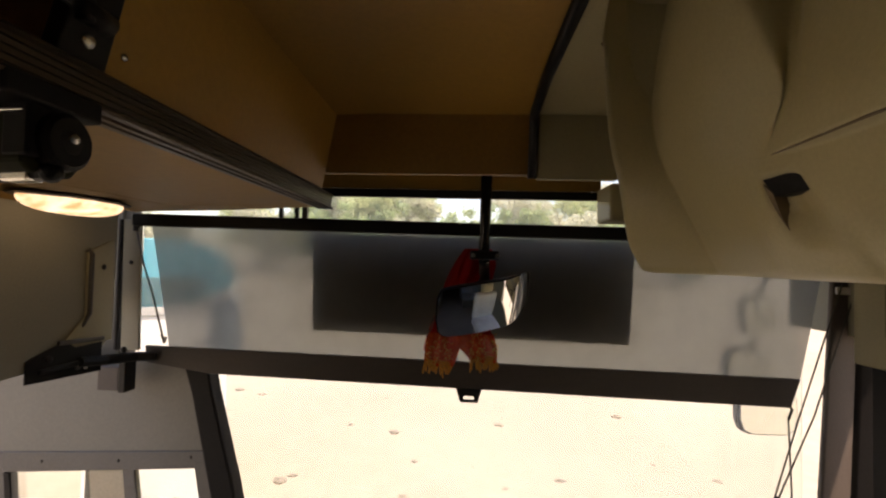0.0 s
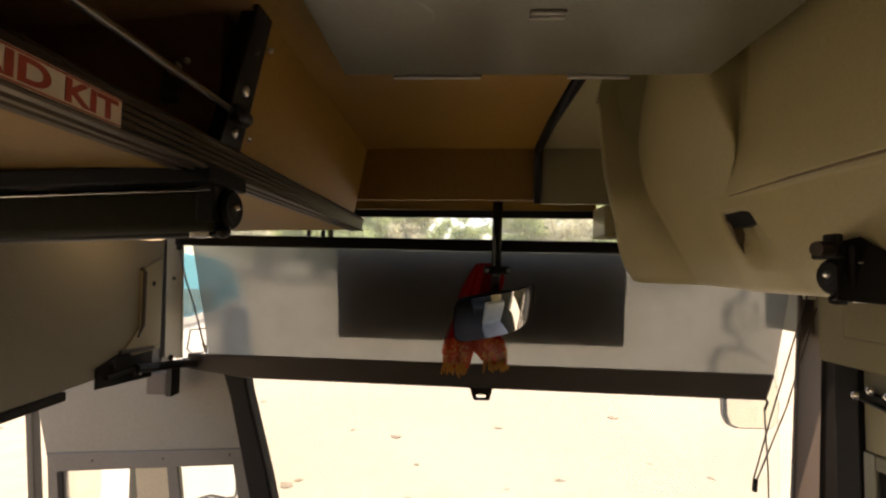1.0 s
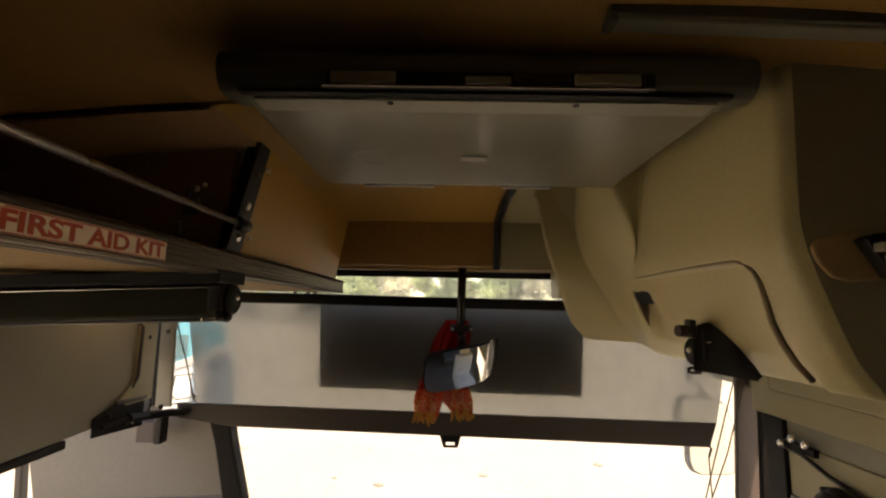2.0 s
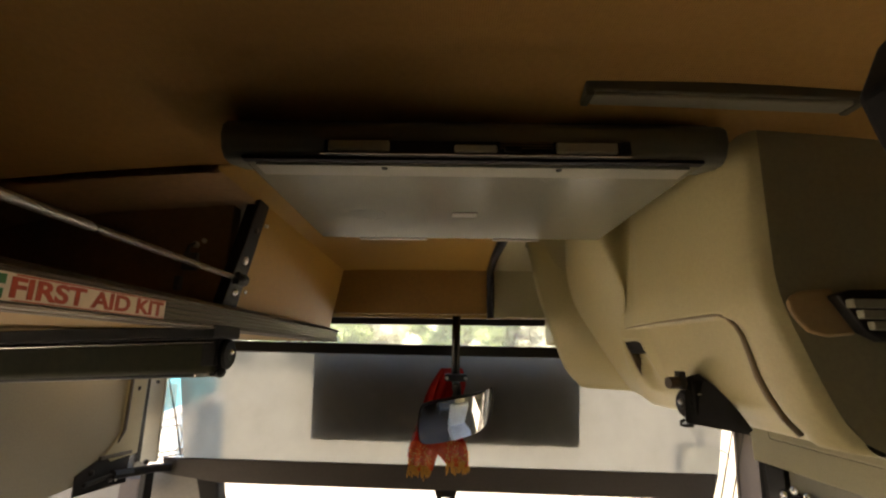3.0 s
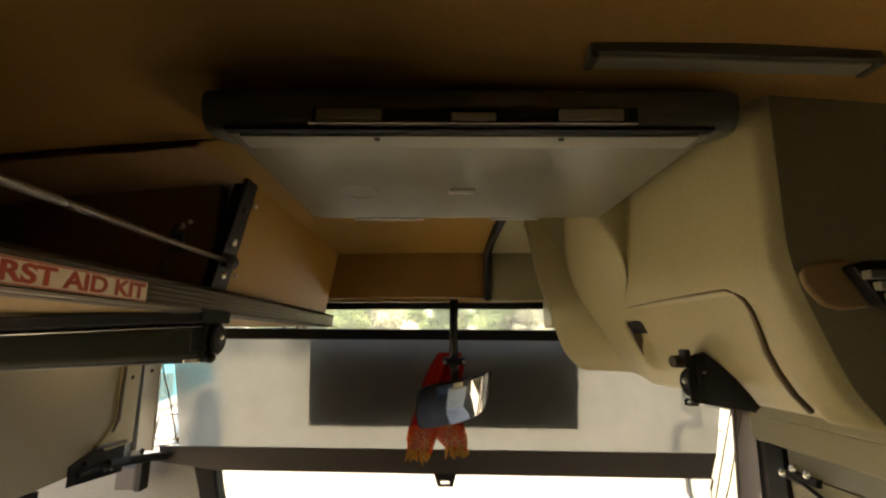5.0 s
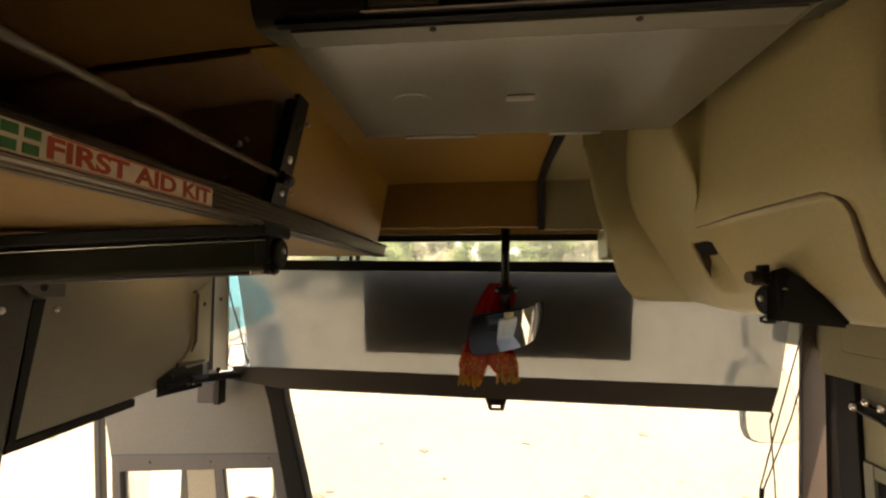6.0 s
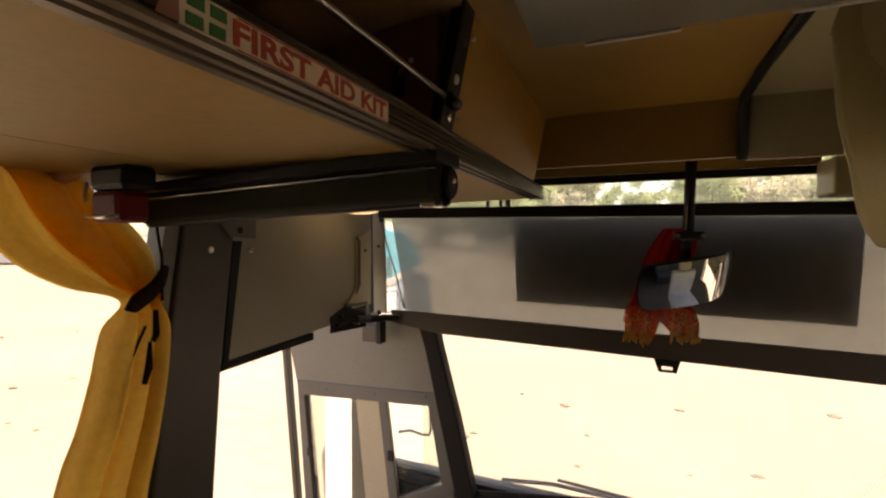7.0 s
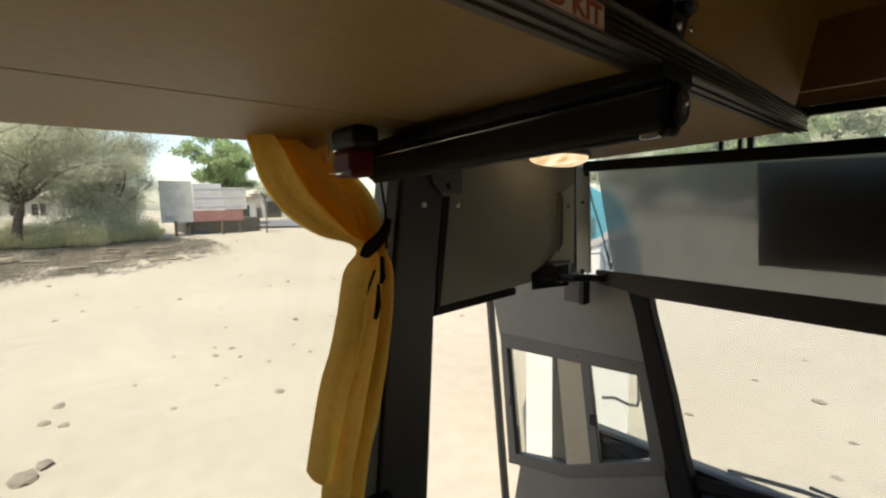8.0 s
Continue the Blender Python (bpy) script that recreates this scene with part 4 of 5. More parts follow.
zs = sorted(set(np.linspace(3.30, 3.02, 14)) | set(np.linspace(3.01, 2.95, 22)) | set(np.linspace(2.945, 2.80, 34)), reverse=True)


def finger_recess(y, z):
    """Depth of the slanting finger recess in front of the lid: steep on its front side, shallow towards the seats."""
    v = (2.946 - z) / 0.118
    if not 0 < v < 1:
        return 0.0
    near, far = 0.790 - 0.036 * v, 0.868 - 0.030 * v
    u = (far - y) / (far - near)
    if not 0 < u < 1:
        return 0.0
    return 0.028 * min(1.0, u / 0.14) * min(1.0, (1 - u) / 0.6) * min(1.0, v / 0.08) * min(1.0, (1 - v) / 0.5)


rows = []
for z in zs + [2.793]:
    front = front_row(z)
    front = [(x + finger_recess(y, zz), y, zz) if k > 8 else (x, y, zz) for k, (x, y, zz) in enumerate(front)]
    ex, ey, _ = front[0]
    edge = [(1.43, ey + 0.16, z), (ex + 0.12, ey + 0.11, z), (ex + 0.05, ey + 0.075, z), (ex + 0.018, ey + 0.045, z), (ex + 0.004, ey + 0.018, z)]
    rows.append(edge + front + [(face_x(y, z), y, z) for y in reversed(ys[:-1])])
low = rows[-1]
rows.append([(x + 0.010, y, 2.785) for x, y, z in low])
rows.append([(x + 0.04, y, 2.780) for x, y, z in low])
rows.append([(1.44, y, 2.772) for x, y, z in low])
part("shell", sheet(rows), BEIGE, con, "", True)
back = [(face_x(0.318, z), 0.318, z) for z in np.linspace(3.29, 2.80, 14)] + [(0.74, 0.318, 2.778), (1.43, 0.318, 2.760), (1.43, 0.318, 3.29)]
part("rear_panel", prism(back, (0, 1, 0), 0.02), REARPANEL, con, "rear panel of the moulding, coloured darker as its shaded side")
line = [(0.90, 2.973), (0.84, 2.974), (0.75, 2.975), (0.65, 2.976), (0.55, 2.976), (0.47, 2.976), (0.425, 2.975), (0.406, 2.968), (0.394, 2.955), (0.391, 2.94), (0.396, 2.91), (0.402, 2.88), (0.400, 2.85), (0.397, 2.82), (0.395, 2.797)]
part("lid_seam", tube([(face_x(y, z, False) + 0.0030, y, z) for y, z in line], [0.0008, 0.0012, 0.0018, 0.0024, 0.0027, 0.0028, 0.0028, 0.0030, 0.0034, 0.0038, 0.0044, 0.0050, 0.0052, 0.0050, 0.0048], 8), SCOOP, con, "brown seam round the lid", True)


def skin_x(y, z):
    """The console's surface at a depth and height, on the front end too."""
    if y <= 0.76:
        return face_x(y, z)
    row = front_row(z)[::-1]
    for (xa, ya, _), (xb, yb, _) in zip(row, row[1:]):
        if ya <= y <= yb:
            return xa + (xb - xa) * (y - ya) / max(1e-6, yb - ya)
    return face_x(y, z)


part("slot", prism([(skin_x(y, z) + 0.004, y, z) for y, z in ((0.862, 2.941), (0.800, 2.944), (0.782, 2.914), (0.846, 2.912))], (1, 0, 0), 0.03), BLACKMATT, con, "dark finger slot")
# wedge whose brown puts shade on the steep side of the recess
wall = [(0.866 - 0.030 * v - d, 2.946 - 0.118 * v) for v, d in ((0.10, 0.0), (0.35, 0.0), (0.55, 0.0), (0.74, 0.001), (0.55, 0.004), (0.35, 0.009), (0.24, 0.012))]
part("slot_side_shade", prism([(skin_x(y, z) + 0.003, y, z) for y, z in wall], (1, 0, 0), 0.02), SCOOP, con, "brown wedge coloured as shade on the side of the finger recess")

rv = thing("reading_lamp", "black ribbed lamp unit set in the console", "lamp", at=(0.72, 0.3, 2.97))
part("housing", prism([(0.668, 0.290, 2.992), (0.692, 0.283, 2.942), (0.715, 0.283, 2.930), (1.0, 0.283, 2.922), (1.0, 0.290, 3.005), (0.69, 0.290, 2.999)], (0, 1, 0), 0.02, 0.003), BLACK, rv)
for k in range(3):
    part("rib", box(0.676 + 0.010 * k, 0.99, 0.276, 0.290, 2.9735 - 0.0145 * k, 2.985 - 0.0145 * k, 0.002), GREY, rv, "grey ribbed lens strip")
part("bezel", prism([(0.617, 0.318, 2.984), (0.624, 0.318, 2.994), (0.640, 0.318, 3.000), (0.684, 0.318, 3.004), (0.678, 0.318, 2.985), (0.704, 0.318, 2.940), (0.664, 0.318, 2.936), (0.640, 0.318, 2.942), (0.626, 0.318, 2.958), (0.618, 0.318, 2.972)], (0, -1, 0), 0.008, 0.004), TAN, rv, "tan bezel with a rounded end")

rk = thing("rear_luggage_rack", "dark end of the luggage rack behind the driver", "luggage rack", at=(0.8, -1, 3.1))
part("end_panel", prism([(0.60, 0.05, 3.30), (0.565, 0.05, 3.21), (0.53, 0.05, 3.185), (0.502, 0.05, 3.132), (0.513, 0.05, 3.085), (0.545, 0.05, 3.04), (0.62, 0.05, 3.00), (1.43, 0.05, 2.97), (1.43, 0.05, 3.30)], (0, -1, 0), 0.03, 0.006), RUBBER, rk, "dark rounded end cheek")
part("bottom_board", prism([(0.545, 0.018, 3.046), (0.62, 0.018, 3.006), (1.43, 0.018, 2.976), (1.43, 0.018, 2.996), (0.62, 0.018, 3.024), (0.55, 0.018, 3.06)], (0, -1, 0), 4.0), BROWNBLACK, rk)
part("nosing", prism([(0.512, 0.018, 3.126), (0.522, 0.018, 3.085), (0.548, 0.018, 3.052), (0.56, 0.018, 3.06), (0.535, 0.018, 3.09), (0.525, 0.018, 3.126)], (0, -1, 0), 4.0, 0.002), BROWNBLACK, rk, "dark edge strip")
part("rail", tube([(0.54, 0.018, 3.18), (0.54, -4.0, 3.18)], 0.008, 8), DARK, rk, "thin dark luggage rail", True)

# ---- sun shade on the windscreen ----
sh = thing("windscreen_shade", "grey translucent roller sun shade drawn part way down", "sun shade", at=(0.1, 1.74, 2.4))
part("top_bar", prism([(-1.105, 1.72, 2.952), (1.30, 1.72, 2.932), (1.30, 1.72, 2.884), (-1.105, 1.72, 2.905)], (0, 1, 0), 0.03, 0.006), BLACK, sh)
part("film", sheet([[(-1.052 + (2.472 * u) + (0.095 * v) * (1 - u) - 0.10 * v * u, 1.752 + 0.004 * math.sin(9 * u + 3 * v), 2.93 - 0.505 * v - 0.022 * u) for u in np.linspace(0, 1, 30)] for v in np.linspace(0, 1, 8)]), SHADEFILM, sh, "grey translucent film", True)
part("bottom_bar", prism([(-1.04, 1.73, 2.462), (1.312, 1.73, 2.420), (1.278, 1.73, 2.320), (-0.79, 1.73, 2.366), (-1.03, 1.73, 2.40)], (0, 1, 0), 0.016, 0.004), SHADEBAR, sh, "dark brown weighted hem")
part("pull_tag", prism([(0.115, 1.728, 2.348), (0.208, 1.728, 2.346), (0.195, 1.728, 2.302), (0.180, 1.728, 2.302), (0.180, 1.728, 2.320), (0.143, 1.728, 2.321), (0.143, 1.728, 2.302), (0.130, 1.728, 2.302)], (0, 1, 0), 0.012, 0.002), BLACK, sh, "black pull tag")
part("pull_tag_bar", box(0.132, 0.195, 1.728, 1.740, 2.298, 2.308, 0.002), BLACK, sh)
part("end_hook", tube([(1.272, 1.735, 2.33), (1.285, 1.735, 2.315), (1.272, 1.735, 2.28)], 0.005, 6), BLACK, sh)
cl = thing("pull_cord", "thin pale pull cord at the door end of the sun shade", "cord", at=(-1.05, 1.72, 2.7))
part("cord", tube([(-1.083, 1.72, 2.895), (-1.049, 1.72, 2.76), (-1.011, 1.72, 2.655), (-0.959, 1.72, 2.475)], 0.0035, 6), MIDGREY, cl, "", True)
part("clip", box(-1.092, -1.072, 1.712, 1.728, 2.885, 2.905, 0.003), BLACK, cl)
part("hook", tube([(-0.975, 1.722, 2.50), (-0.955, 1.722, 2.495), (-0.958, 1.722, 2.475)], 0.005, 6), CLIP, cl)
cd = thing("pull_cord", "thin dark pull cords of the sun shade", "cord", at=(1.3, 1.70, 2.3))
part("cord", tube([(1.425, 1.69, 2.78), (1.27, 1.69, 2.285), (1.192, 1.685, 2.035)], 0.003, 6), DARK, cd)
part("cord", tube([(1.475, 1.69, 2.78), (1.325, 1.69, 2.31), (1.205, 1.685, 2.035)], 0.003, 6), DARK, cd)
part("cord", tube([(1.272, 1.735, 2.28), (1.258, 1.70, 2.05), (1.250, 1.69, 1.6)], 0.003, 6), DARK, cd)
part("toggle", tube([(1.200, 1.685, 2.04), (1.192, 1.68, 1.995)], 0.009, 8), BLACK, cd)
part("clip", box(1.40, 1.46, 1.69, 1.70, 2.72, 2.745, 0.003), CHROME, cd, "small bright clip")
solid("route_board", prism([(-0.478, 1.880, 2.900), (0.804, 1.880, 2.888), (0.753, 1.80, 2.506), (-0.438, 1.80, 2.526)], (0, 1, 0), 0.02, 0.003), ROUTEBOARD, "opaque brown-grey board behind the sun shade", "board")

# ---- mirror with red cloth ----
mi = thing("interior_mirror", "rear view mirror on a black rod hung from the header", "mirror", at=(0.19, 1.4, 3.03))
part("rod", tube([(0.192, 1.385, 3.045), (0.191, 1.40, 2.94), (0.190, 1.415, 2.83), (0.191, 1.42, 2.80)], 0.0165, 12), GLOSSBLACK, mi, "", True)
clamp = part("clamp", bevelled(box(0.150, 0.232, 1.385, 1.445, 2.806, 2.832), 0.006), BLACK, mi)
for x in (0.158, 0.226):
    part("clamp_bolt", tube([(x, 1.385, 2.818), (x, 1.365, 2.818)], 0.006, 8), CHROME, clamp)
MROT = Matrix.Translation((0.209, 1.535, 2.651)) @ Matrix.Rotation(radians(12), 4, "Z") @ Matrix.Rotation(radians(15), 4, "X")
RIM_TOP = [(-0.160, 0.020), (-0.154, 0.046), (-0.132, 0.060), (-0.05, 0.080), (0.042, 0.095), (0.10, 0.105), (0.145, 0.110), (0.1585, 0.097)]
RIM_LOW = [(-0.160, -0.040), (-0.152, -0.082), (-0.132, -0.100), (-0.10, -0.098), (-0.027, -0.083), (0.053, -0.062), (0.10, -0.046), (0.142, -0.012), (0.1585, 0.025)]


def mirror_skin(scale, bulge, lift):
    """Rows of points over the mirror's outline, bulging towards the seats, more so at its driver end."""
    rows = []
    for x in np.linspace(-0.159, 0.158, 36):
        top, low = spline(RIM_TOP, x), spline(RIM_LOW, x)
        row = []
        for v in np.linspace(0, 1, 14):
            z = low + (top - low) * v
            y = bulge * (x * x * 0.75 + z * z * 0.75 + 4.5 * max(0.0, x - 0.055) ** 2) + lift
            row.append(tuple(MROT @ Vector((x * scale, y, z * scale))))
        rows.append(row)
    return rows


part("glass", sheet(mirror_skin(0.975, 1.0, -0.003)), MIRROR, mi, "slightly convex mirror glass", True)
face, rear = mirror_skin(1.0, 1.0, 0.002), mirror_skin(0.97, 0.4, 0.034)
housing = sheet(rear)
for side in ([r[0] for r in face], [r[-1] for r in face]):
    housing = merge(housing, sheet([side, [r[0] if side[0] == face[0][0] else r[-1] for r in rear]]))
housing = merge(housing, sheet([face[0], rear[0]]))
housing = merge(housing, sheet([face[-1], rear[-1]]))
part("housing", merge(housing, sheet(face)), BLACK, mi, "thin black mirror housing", True)
part("swivel", tube([(0.191, 1.425, 2.808), (0.195, 1.50, 2.800), (0.20, 1.575, 2.76), (0.20, 1.585, 2.69)], [0.016, 0.016, 0.018, 0.024], 12), BLACK, mi, "", True)

rc = thing("red_scarf", "red net scarf with gold tassels tied behind the mirror", "cloth", at=(0.12, 1.58, 2.8))


def hanging(left, right, y, folds, depth):
    """A hanging cloth between two edges, each rows of (z, x)."""
    zs = np.linspace(left[0][0], left[-1][0], 26)
    rows = []
    for z in zs:
        a, b = spline([(-k, x) for k, x in left], -z), spline([(-k, x) for k, x in right], -z)
        rows.append([(a + (b - a) * u, y + depth * math.sin(folds * math.tau * u + 7 * z) + 0.006 * math.sin(40 * z), z) for u in np.linspace(0, 1, 28)])
    return sheet(rows)


part("knot", hanging([(2.845, 0.135), (2.80, 0.105), (2.74, 0.075), (2.66, 0.052), (2.58, 0.035), (2.54, 0.015)], [(2.845, 0.225), (2.80, 0.24), (2.74, 0.23), (2.66, 0.21), (2.58, 0.225), (2.54, 0.245)], 1.625, 2.6, 0.007), REDCLOTH, rc, "", True)
part("tail", hanging([(2.56, 0.022), (2.53, 0.012), (2.48, 0.010), (2.452, 0.012)], [(2.56, 0.132), (2.52, 0.128), (2.48, 0.116), (2.452, 0.106)], 1.612, 2.2, 0.006), REDGOLD, rc, "red net with gold thread", True)
part("tail", hanging([(2.56, 0.118), (2.52, 0.122), (2.49, 0.150), (2.468, 0.166)], [(2.56, 0.238), (2.53, 0.246), (2.49, 0.25), (2.468, 0.247)], 1.614, 2.2, 0.006), REDGOLD, rc, "red net with gold thread", True)
rng = random.Random(3)
for x0, x1, z0 in ((0.008, 0.104, 2.452), (0.160, 0.249, 2.468)):
    bm = None
    for k in range(46):
        x = x0 + (x1 - x0) * rng.random()
        y = 1.606 + rng.uniform(-0.008, 0.006)
        zz = z0 + rng.uniform(-0.004, 0.022)
        bend = rng.uniform(-0.008, 0.008)
        bm = tube([(x, y, zz), (x + bend * 0.4, y - 0.003, zz - rng.uniform(0.006, 0.014)), (x + bend, y - 0.004, zz - rng.uniform(0.016, 0.034))], [0.0028, 0.0034, 0.0022], 5, bm)
    part("tassel", bm, GOLD, rc, "gold tassel fringe")
    bm = None
    for k in range(70):
        x, zz = x0 + (x1 - x0) * rng.random(), z0 + 0.012 + 0.085 * rng.random() ** 1.6
        a, size = rng.uniform(0, math.pi), rng.uniform(0.003, 0.008)
        y = 1.600 + rng.uniform(-0.003, 0.004)
        dx, dz = size * math.cos(a), size * math.sin(a)
        bm = tube([(x - dx, y, zz - dz), (x + dz * 0.4, y - 0.002, zz + dx * 0.4), (x + dx, y, zz + dz)], 0.0016, 4, bm)
    part("embroidery", bm, GOLD, rc, "gold thread scrolls on the net")
part("knot_bow", hanging([(2.842, 0.150), (2.80, 0.128), (2.74, 0.110), (2.70, 0.10)], [(2.842, 0.215), (2.80, 0.205), (2.74, 0.18), (2.70, 0.165)], 1.575, 1.6, 0.012), REDCLOTH, rc, "bunched red cloth", True)
part("side_veil", hanging([(2.66, 0.060), (2.60, 0.030), (2.53, 0.008), (2.50, 0.004)], [(2.66, 0.10), (2.60, 0.085), (2.53, 0.075), (2.50, 0.07)], 1.632, 1.4, 0.006), PINKNET, rc, "sheer pink net edge", True)

# ---- curtain ----
cu = thing("curtain", "yellow window curtain gathered with a dark tie band", "curtain", at=(-1.08, 0.5, 2.6))
EDGE_L = [(2.955, 0.250), (2.93, 0.262), (2.865, 0.288), (2.79, 0.346), (2.711, 0.440), (2.665, 0.515), (2.63, 0.518), (2.587, 0.500), (2.484, 0.477), (2.37, 0.442), (2.289, 0.410), (2.193, 0.386), (2.058, 0.358), (1.90, 0.33)]
EDGE_R = [(2.955, 0.40), (2.93, 0.44), (2.88, 0.48), (2.82, 0.53), (2.783, 0.565), (2.74, 0.595), (2.70, 0.603), (2.66, 0.612), (2.60, 0.621), (2.50, 0.617), (2.39, 0.601), (2.293, 0.575), (2.215, 0.552), (2.157, 0.525), (2.083, 0.50), (2.0, 0.478), (1.9, 0.45)]


def curtain_layer(u0, back, seed, deep, foot=1.985):
    """One hanging layer of the gathered curtain, in doubled folds, from a share of its width to the post side."""
    rows = []
    for z in np.linspace(2.952, foot, 100):
        a, b = spline([(-k, y) for k, y in EDGE_L], -z), spline([(-k, y) for k, y in EDGE_R], -z)
        wide = b - a
        pinch = math.exp(-((z - 2.655) / 0.035) ** 2)
        top = z > 2.66
        count = 2.4 if top else 3.15
        curl = (1.1 if top else 2.7) * (1 - 0.6 * pinch) * min(1.0, 0.35 + abs(z - 2.655) / 0.12)
        row = []
        for q in np.linspace(0, 1, 150):
            turn = count * math.tau * (q + 0.035 * noise.noise((2.2 * q, 1.3 * z, 5 + seed))) + 2.6 + seed
            hem = min(1.0, q / 0.12, (1 - q) / 0.12)
            u = u0 + (1 - u0) * (q + curl / (count * math.tau) * math.sin(turn) * hem)
            u += 0.022 * math.sin(6 * z + seed) * (1 - q)
            drop = (q - 0.5) * 0.07 * math.sin((2.952 - z) / 0.29 * math.pi) if top else 0.0
            fold = (0.030 if top else 0.046) * math.cos(turn) + 0.010 * noise.noise((9 * q, 1.2 * z, 4.2 + seed))
            fold += 0.008 * noise.noise((21 * q, 2.2 * z, 8.1 + seed)) + 0.003 * noise.noise((9 * q, 14 * z, 2.2))
            if top:
                fold += 0.040 * noise.noise((3.6 * q + 3, 0.7 * z, 1.5 + seed)) - 0.012
            x = -1.082 - back * (1 - pinch) + fold * (1 - 0.7 * pinch) * deep + 0.010 * pinch
            long = 0.0 if top or u0 else 0.10 * min(1.0, max(0.0, (q - 0.22) / 0.1)) * ((2.66 - z) / 0.6) ** 3
            row.append((x, a + wide * u, z + drop * (1 - pinch) - long))
        rows.append(row)
    return sheet(rows)


part("cloth", curtain_layer(0.0, 0.0, 0, 1.0, 2.055), CURTAIN, cu, "", True)
part("inner_fold", curtain_layer(0.22, 0.045, 2, 0.7, 2.63), CURTAIN, cu, "gathered second layer of the cloth", True)
part("inner_fold", curtain_layer(0.58, 0.065, 4, 0.6, 2.63), CURTAIN, cu, "gathered third layer of the cloth", True)
part("tie_band", prism([(-1.050, 0.516, 2.640), (-1.044, 0.530, 2.672), (-1.040, 0.575, 2.703), (-1.046, 0.612, 2.742), (-1.060, 0.628, 2.735), (-1.052, 0.612, 2.690), (-1.042, 0.578, 2.660), (-1.044, 0.535, 2.632)], (-1, 0, 0), 0.02, 0.005), BANDCLOTH, cu, "dark brown tie band", True)
part("tie_tassel", tube([(-1.04, 0.575, 2.635), (-1.035, 0.572, 2.575), (-1.038, 0.566, 2.56)], [0.006, 0.008, 0.006], 8), BANDCLOTH, cu, "dark tassel", True)
part("tie_tassel", tube([(-1.04, 0.560, 2.56), (-1.038, 0.555, 2.50), (-1.04, 0.545, 2.462)], [0.004, 0.009, 0.006], 8), BANDCLOTH, cu, "dark tassel", True)
part("tie_cord", tube([(-1.045, 0.58, 2.86), (-1.04, 0.592, 2.76), (-1.035, 0.588, 2.655)], 0.0035, 6), BANDCLOTH, cu)
part("tie_cord", tube([(-1.04, 0.55, 2.60), (-1.045, 0.505, 2.50), (-1.05, 0.48, 2.38)], 0.0035, 6), BANDCLOTH, cu)
sw = thing("side_window", "large clear side window behind the door post", "window", kind="structure", at=(-1.16, 0, 2.4))
p2 = part("pane", box(-1.185, -1.18, -1.0, 0.66, 1.90, 2.965), GLASS, sw)
p2.visible_shadow = False
part("sill", box(-1.20, -1.06, -1.0, 0.60, 1.86, 1.91, 0.008), BLACKMATT, sw)

# ---- driver side small things ----
cb = thing("wire", "black wire along the driver window frame", "wire", at=(1.4, 1.3, 2.4))
part("wire", tube([(1.405, 1.46, 2.405), (1.40, 1.38, 2.40), (1.40, 1.27, 2.365), (1.40, 1.14, 2.345), (1.405, 0.9, 2.30), (1.405, 0.4, 2.28)], 0.008, 6), BLACK, cb, "", True)
fan = thing("clip_fan", "black clip-on fan bracket beside the driver window", "fan", at=(1.36, 1.2, 2.25))
bm = None
for k in range(4):
    w = (0.062, 0.060, 0.050, 0.030)[k]
    bm = tube([(1.365, 1.205, 2.300 + 0.014 * k), (1.365, 1.205, 2.314 + 0.014 * k)], [w, (0.060, 0.050, 0.030, 0.012)[k]], 18, bm)
part("motor_cap", bm, BLACK, fan, "dark domed motor cap", True)
part("clamp", bevelled(box(1.37, 1.41, 1.245, 1.285, 2.290, 2.335), 0.006), BLACK, fan)
for y, lean in ((1.262, 0.0), (1.238, 0.016), (1.205, 0.0), (1.165, -0.012)):
    part("guard_rib", tube([(1.355, y, 2.305), (1.340, y + lean, 2.262), (1.336, y + lean * 1.6, 2.215), (1.345, y + lean * 1.2 - 0.02, 2.150), (1.360, y - 0.05, 2.09)], 0.007, 8), MIDGREY, fan, "grey guard rib", True)
part("arm", tube([(1.385, 1.26, 2.30), (1.375, 1.25, 2.20), (1.395, 1.20, 2.09)], 0.012, 8), BLACK, fan, "", True)

# ---- seats behind ----
def seat(x, y):
    s = thing("passenger_seat", "blue-grey cloth passenger seat", "seat", "passenger seats", at=(x, y, FLOOR))
    part("cushion", bevelled(box(x - 0.22, x + 0.22, y - 0.22, y + 0.22, FLOOR + 0.35, FLOOR + 0.47), 0.03), SEATCLOTH, s)
    part("backrest", bevelled(box(x - 0.22, x + 0.22, y - 0.34, y - 0.22, FLOOR + 0.40, FLOOR + 1.12), 0.04), SEATCLOTH, s)
    part("headrest_cover", bevelled(box(x - 0.20, x + 0.20, y - 0.35, y - 0.21, FLOOR + 0.86, FLOOR + 1.125), 0.035), GREYBEIGE, s, "pale headrest cover")
    part("base", box(x - 0.18, x + 0.18, y - 0.15, y + 0.15, FLOOR, FLOOR + 0.35, 0.01), DARK, s)
    return s


first = seat(-0.85, -0.9)
for y in (-0.9, -1.75, -2.6, -3.4):
    for x in (-0.85, -0.38, 0.74, 1.2):
        if (x, y) != (-0.85, -0.9):
            copy_thing(first, pose(x, y, FLOOR))

ds = thing("driver_seat", "grey driver seat coloured paler as if sunlit, with a dark base", "seat", at=(0.80, 0.55, FLOOR))
part("cushion", bevelled(box(0.56, 1.04, 0.40, 0.90, FLOOR + 0.40, FLOOR + 0.54), 0.04), SEATBRIGHT, ds)
part("backrest", bevelled(box(0.57, 1.03, 0.30, 0.44, FLOOR + 0.48, FLOOR + 1.12), 0.05), SEATBRIGHT, ds)
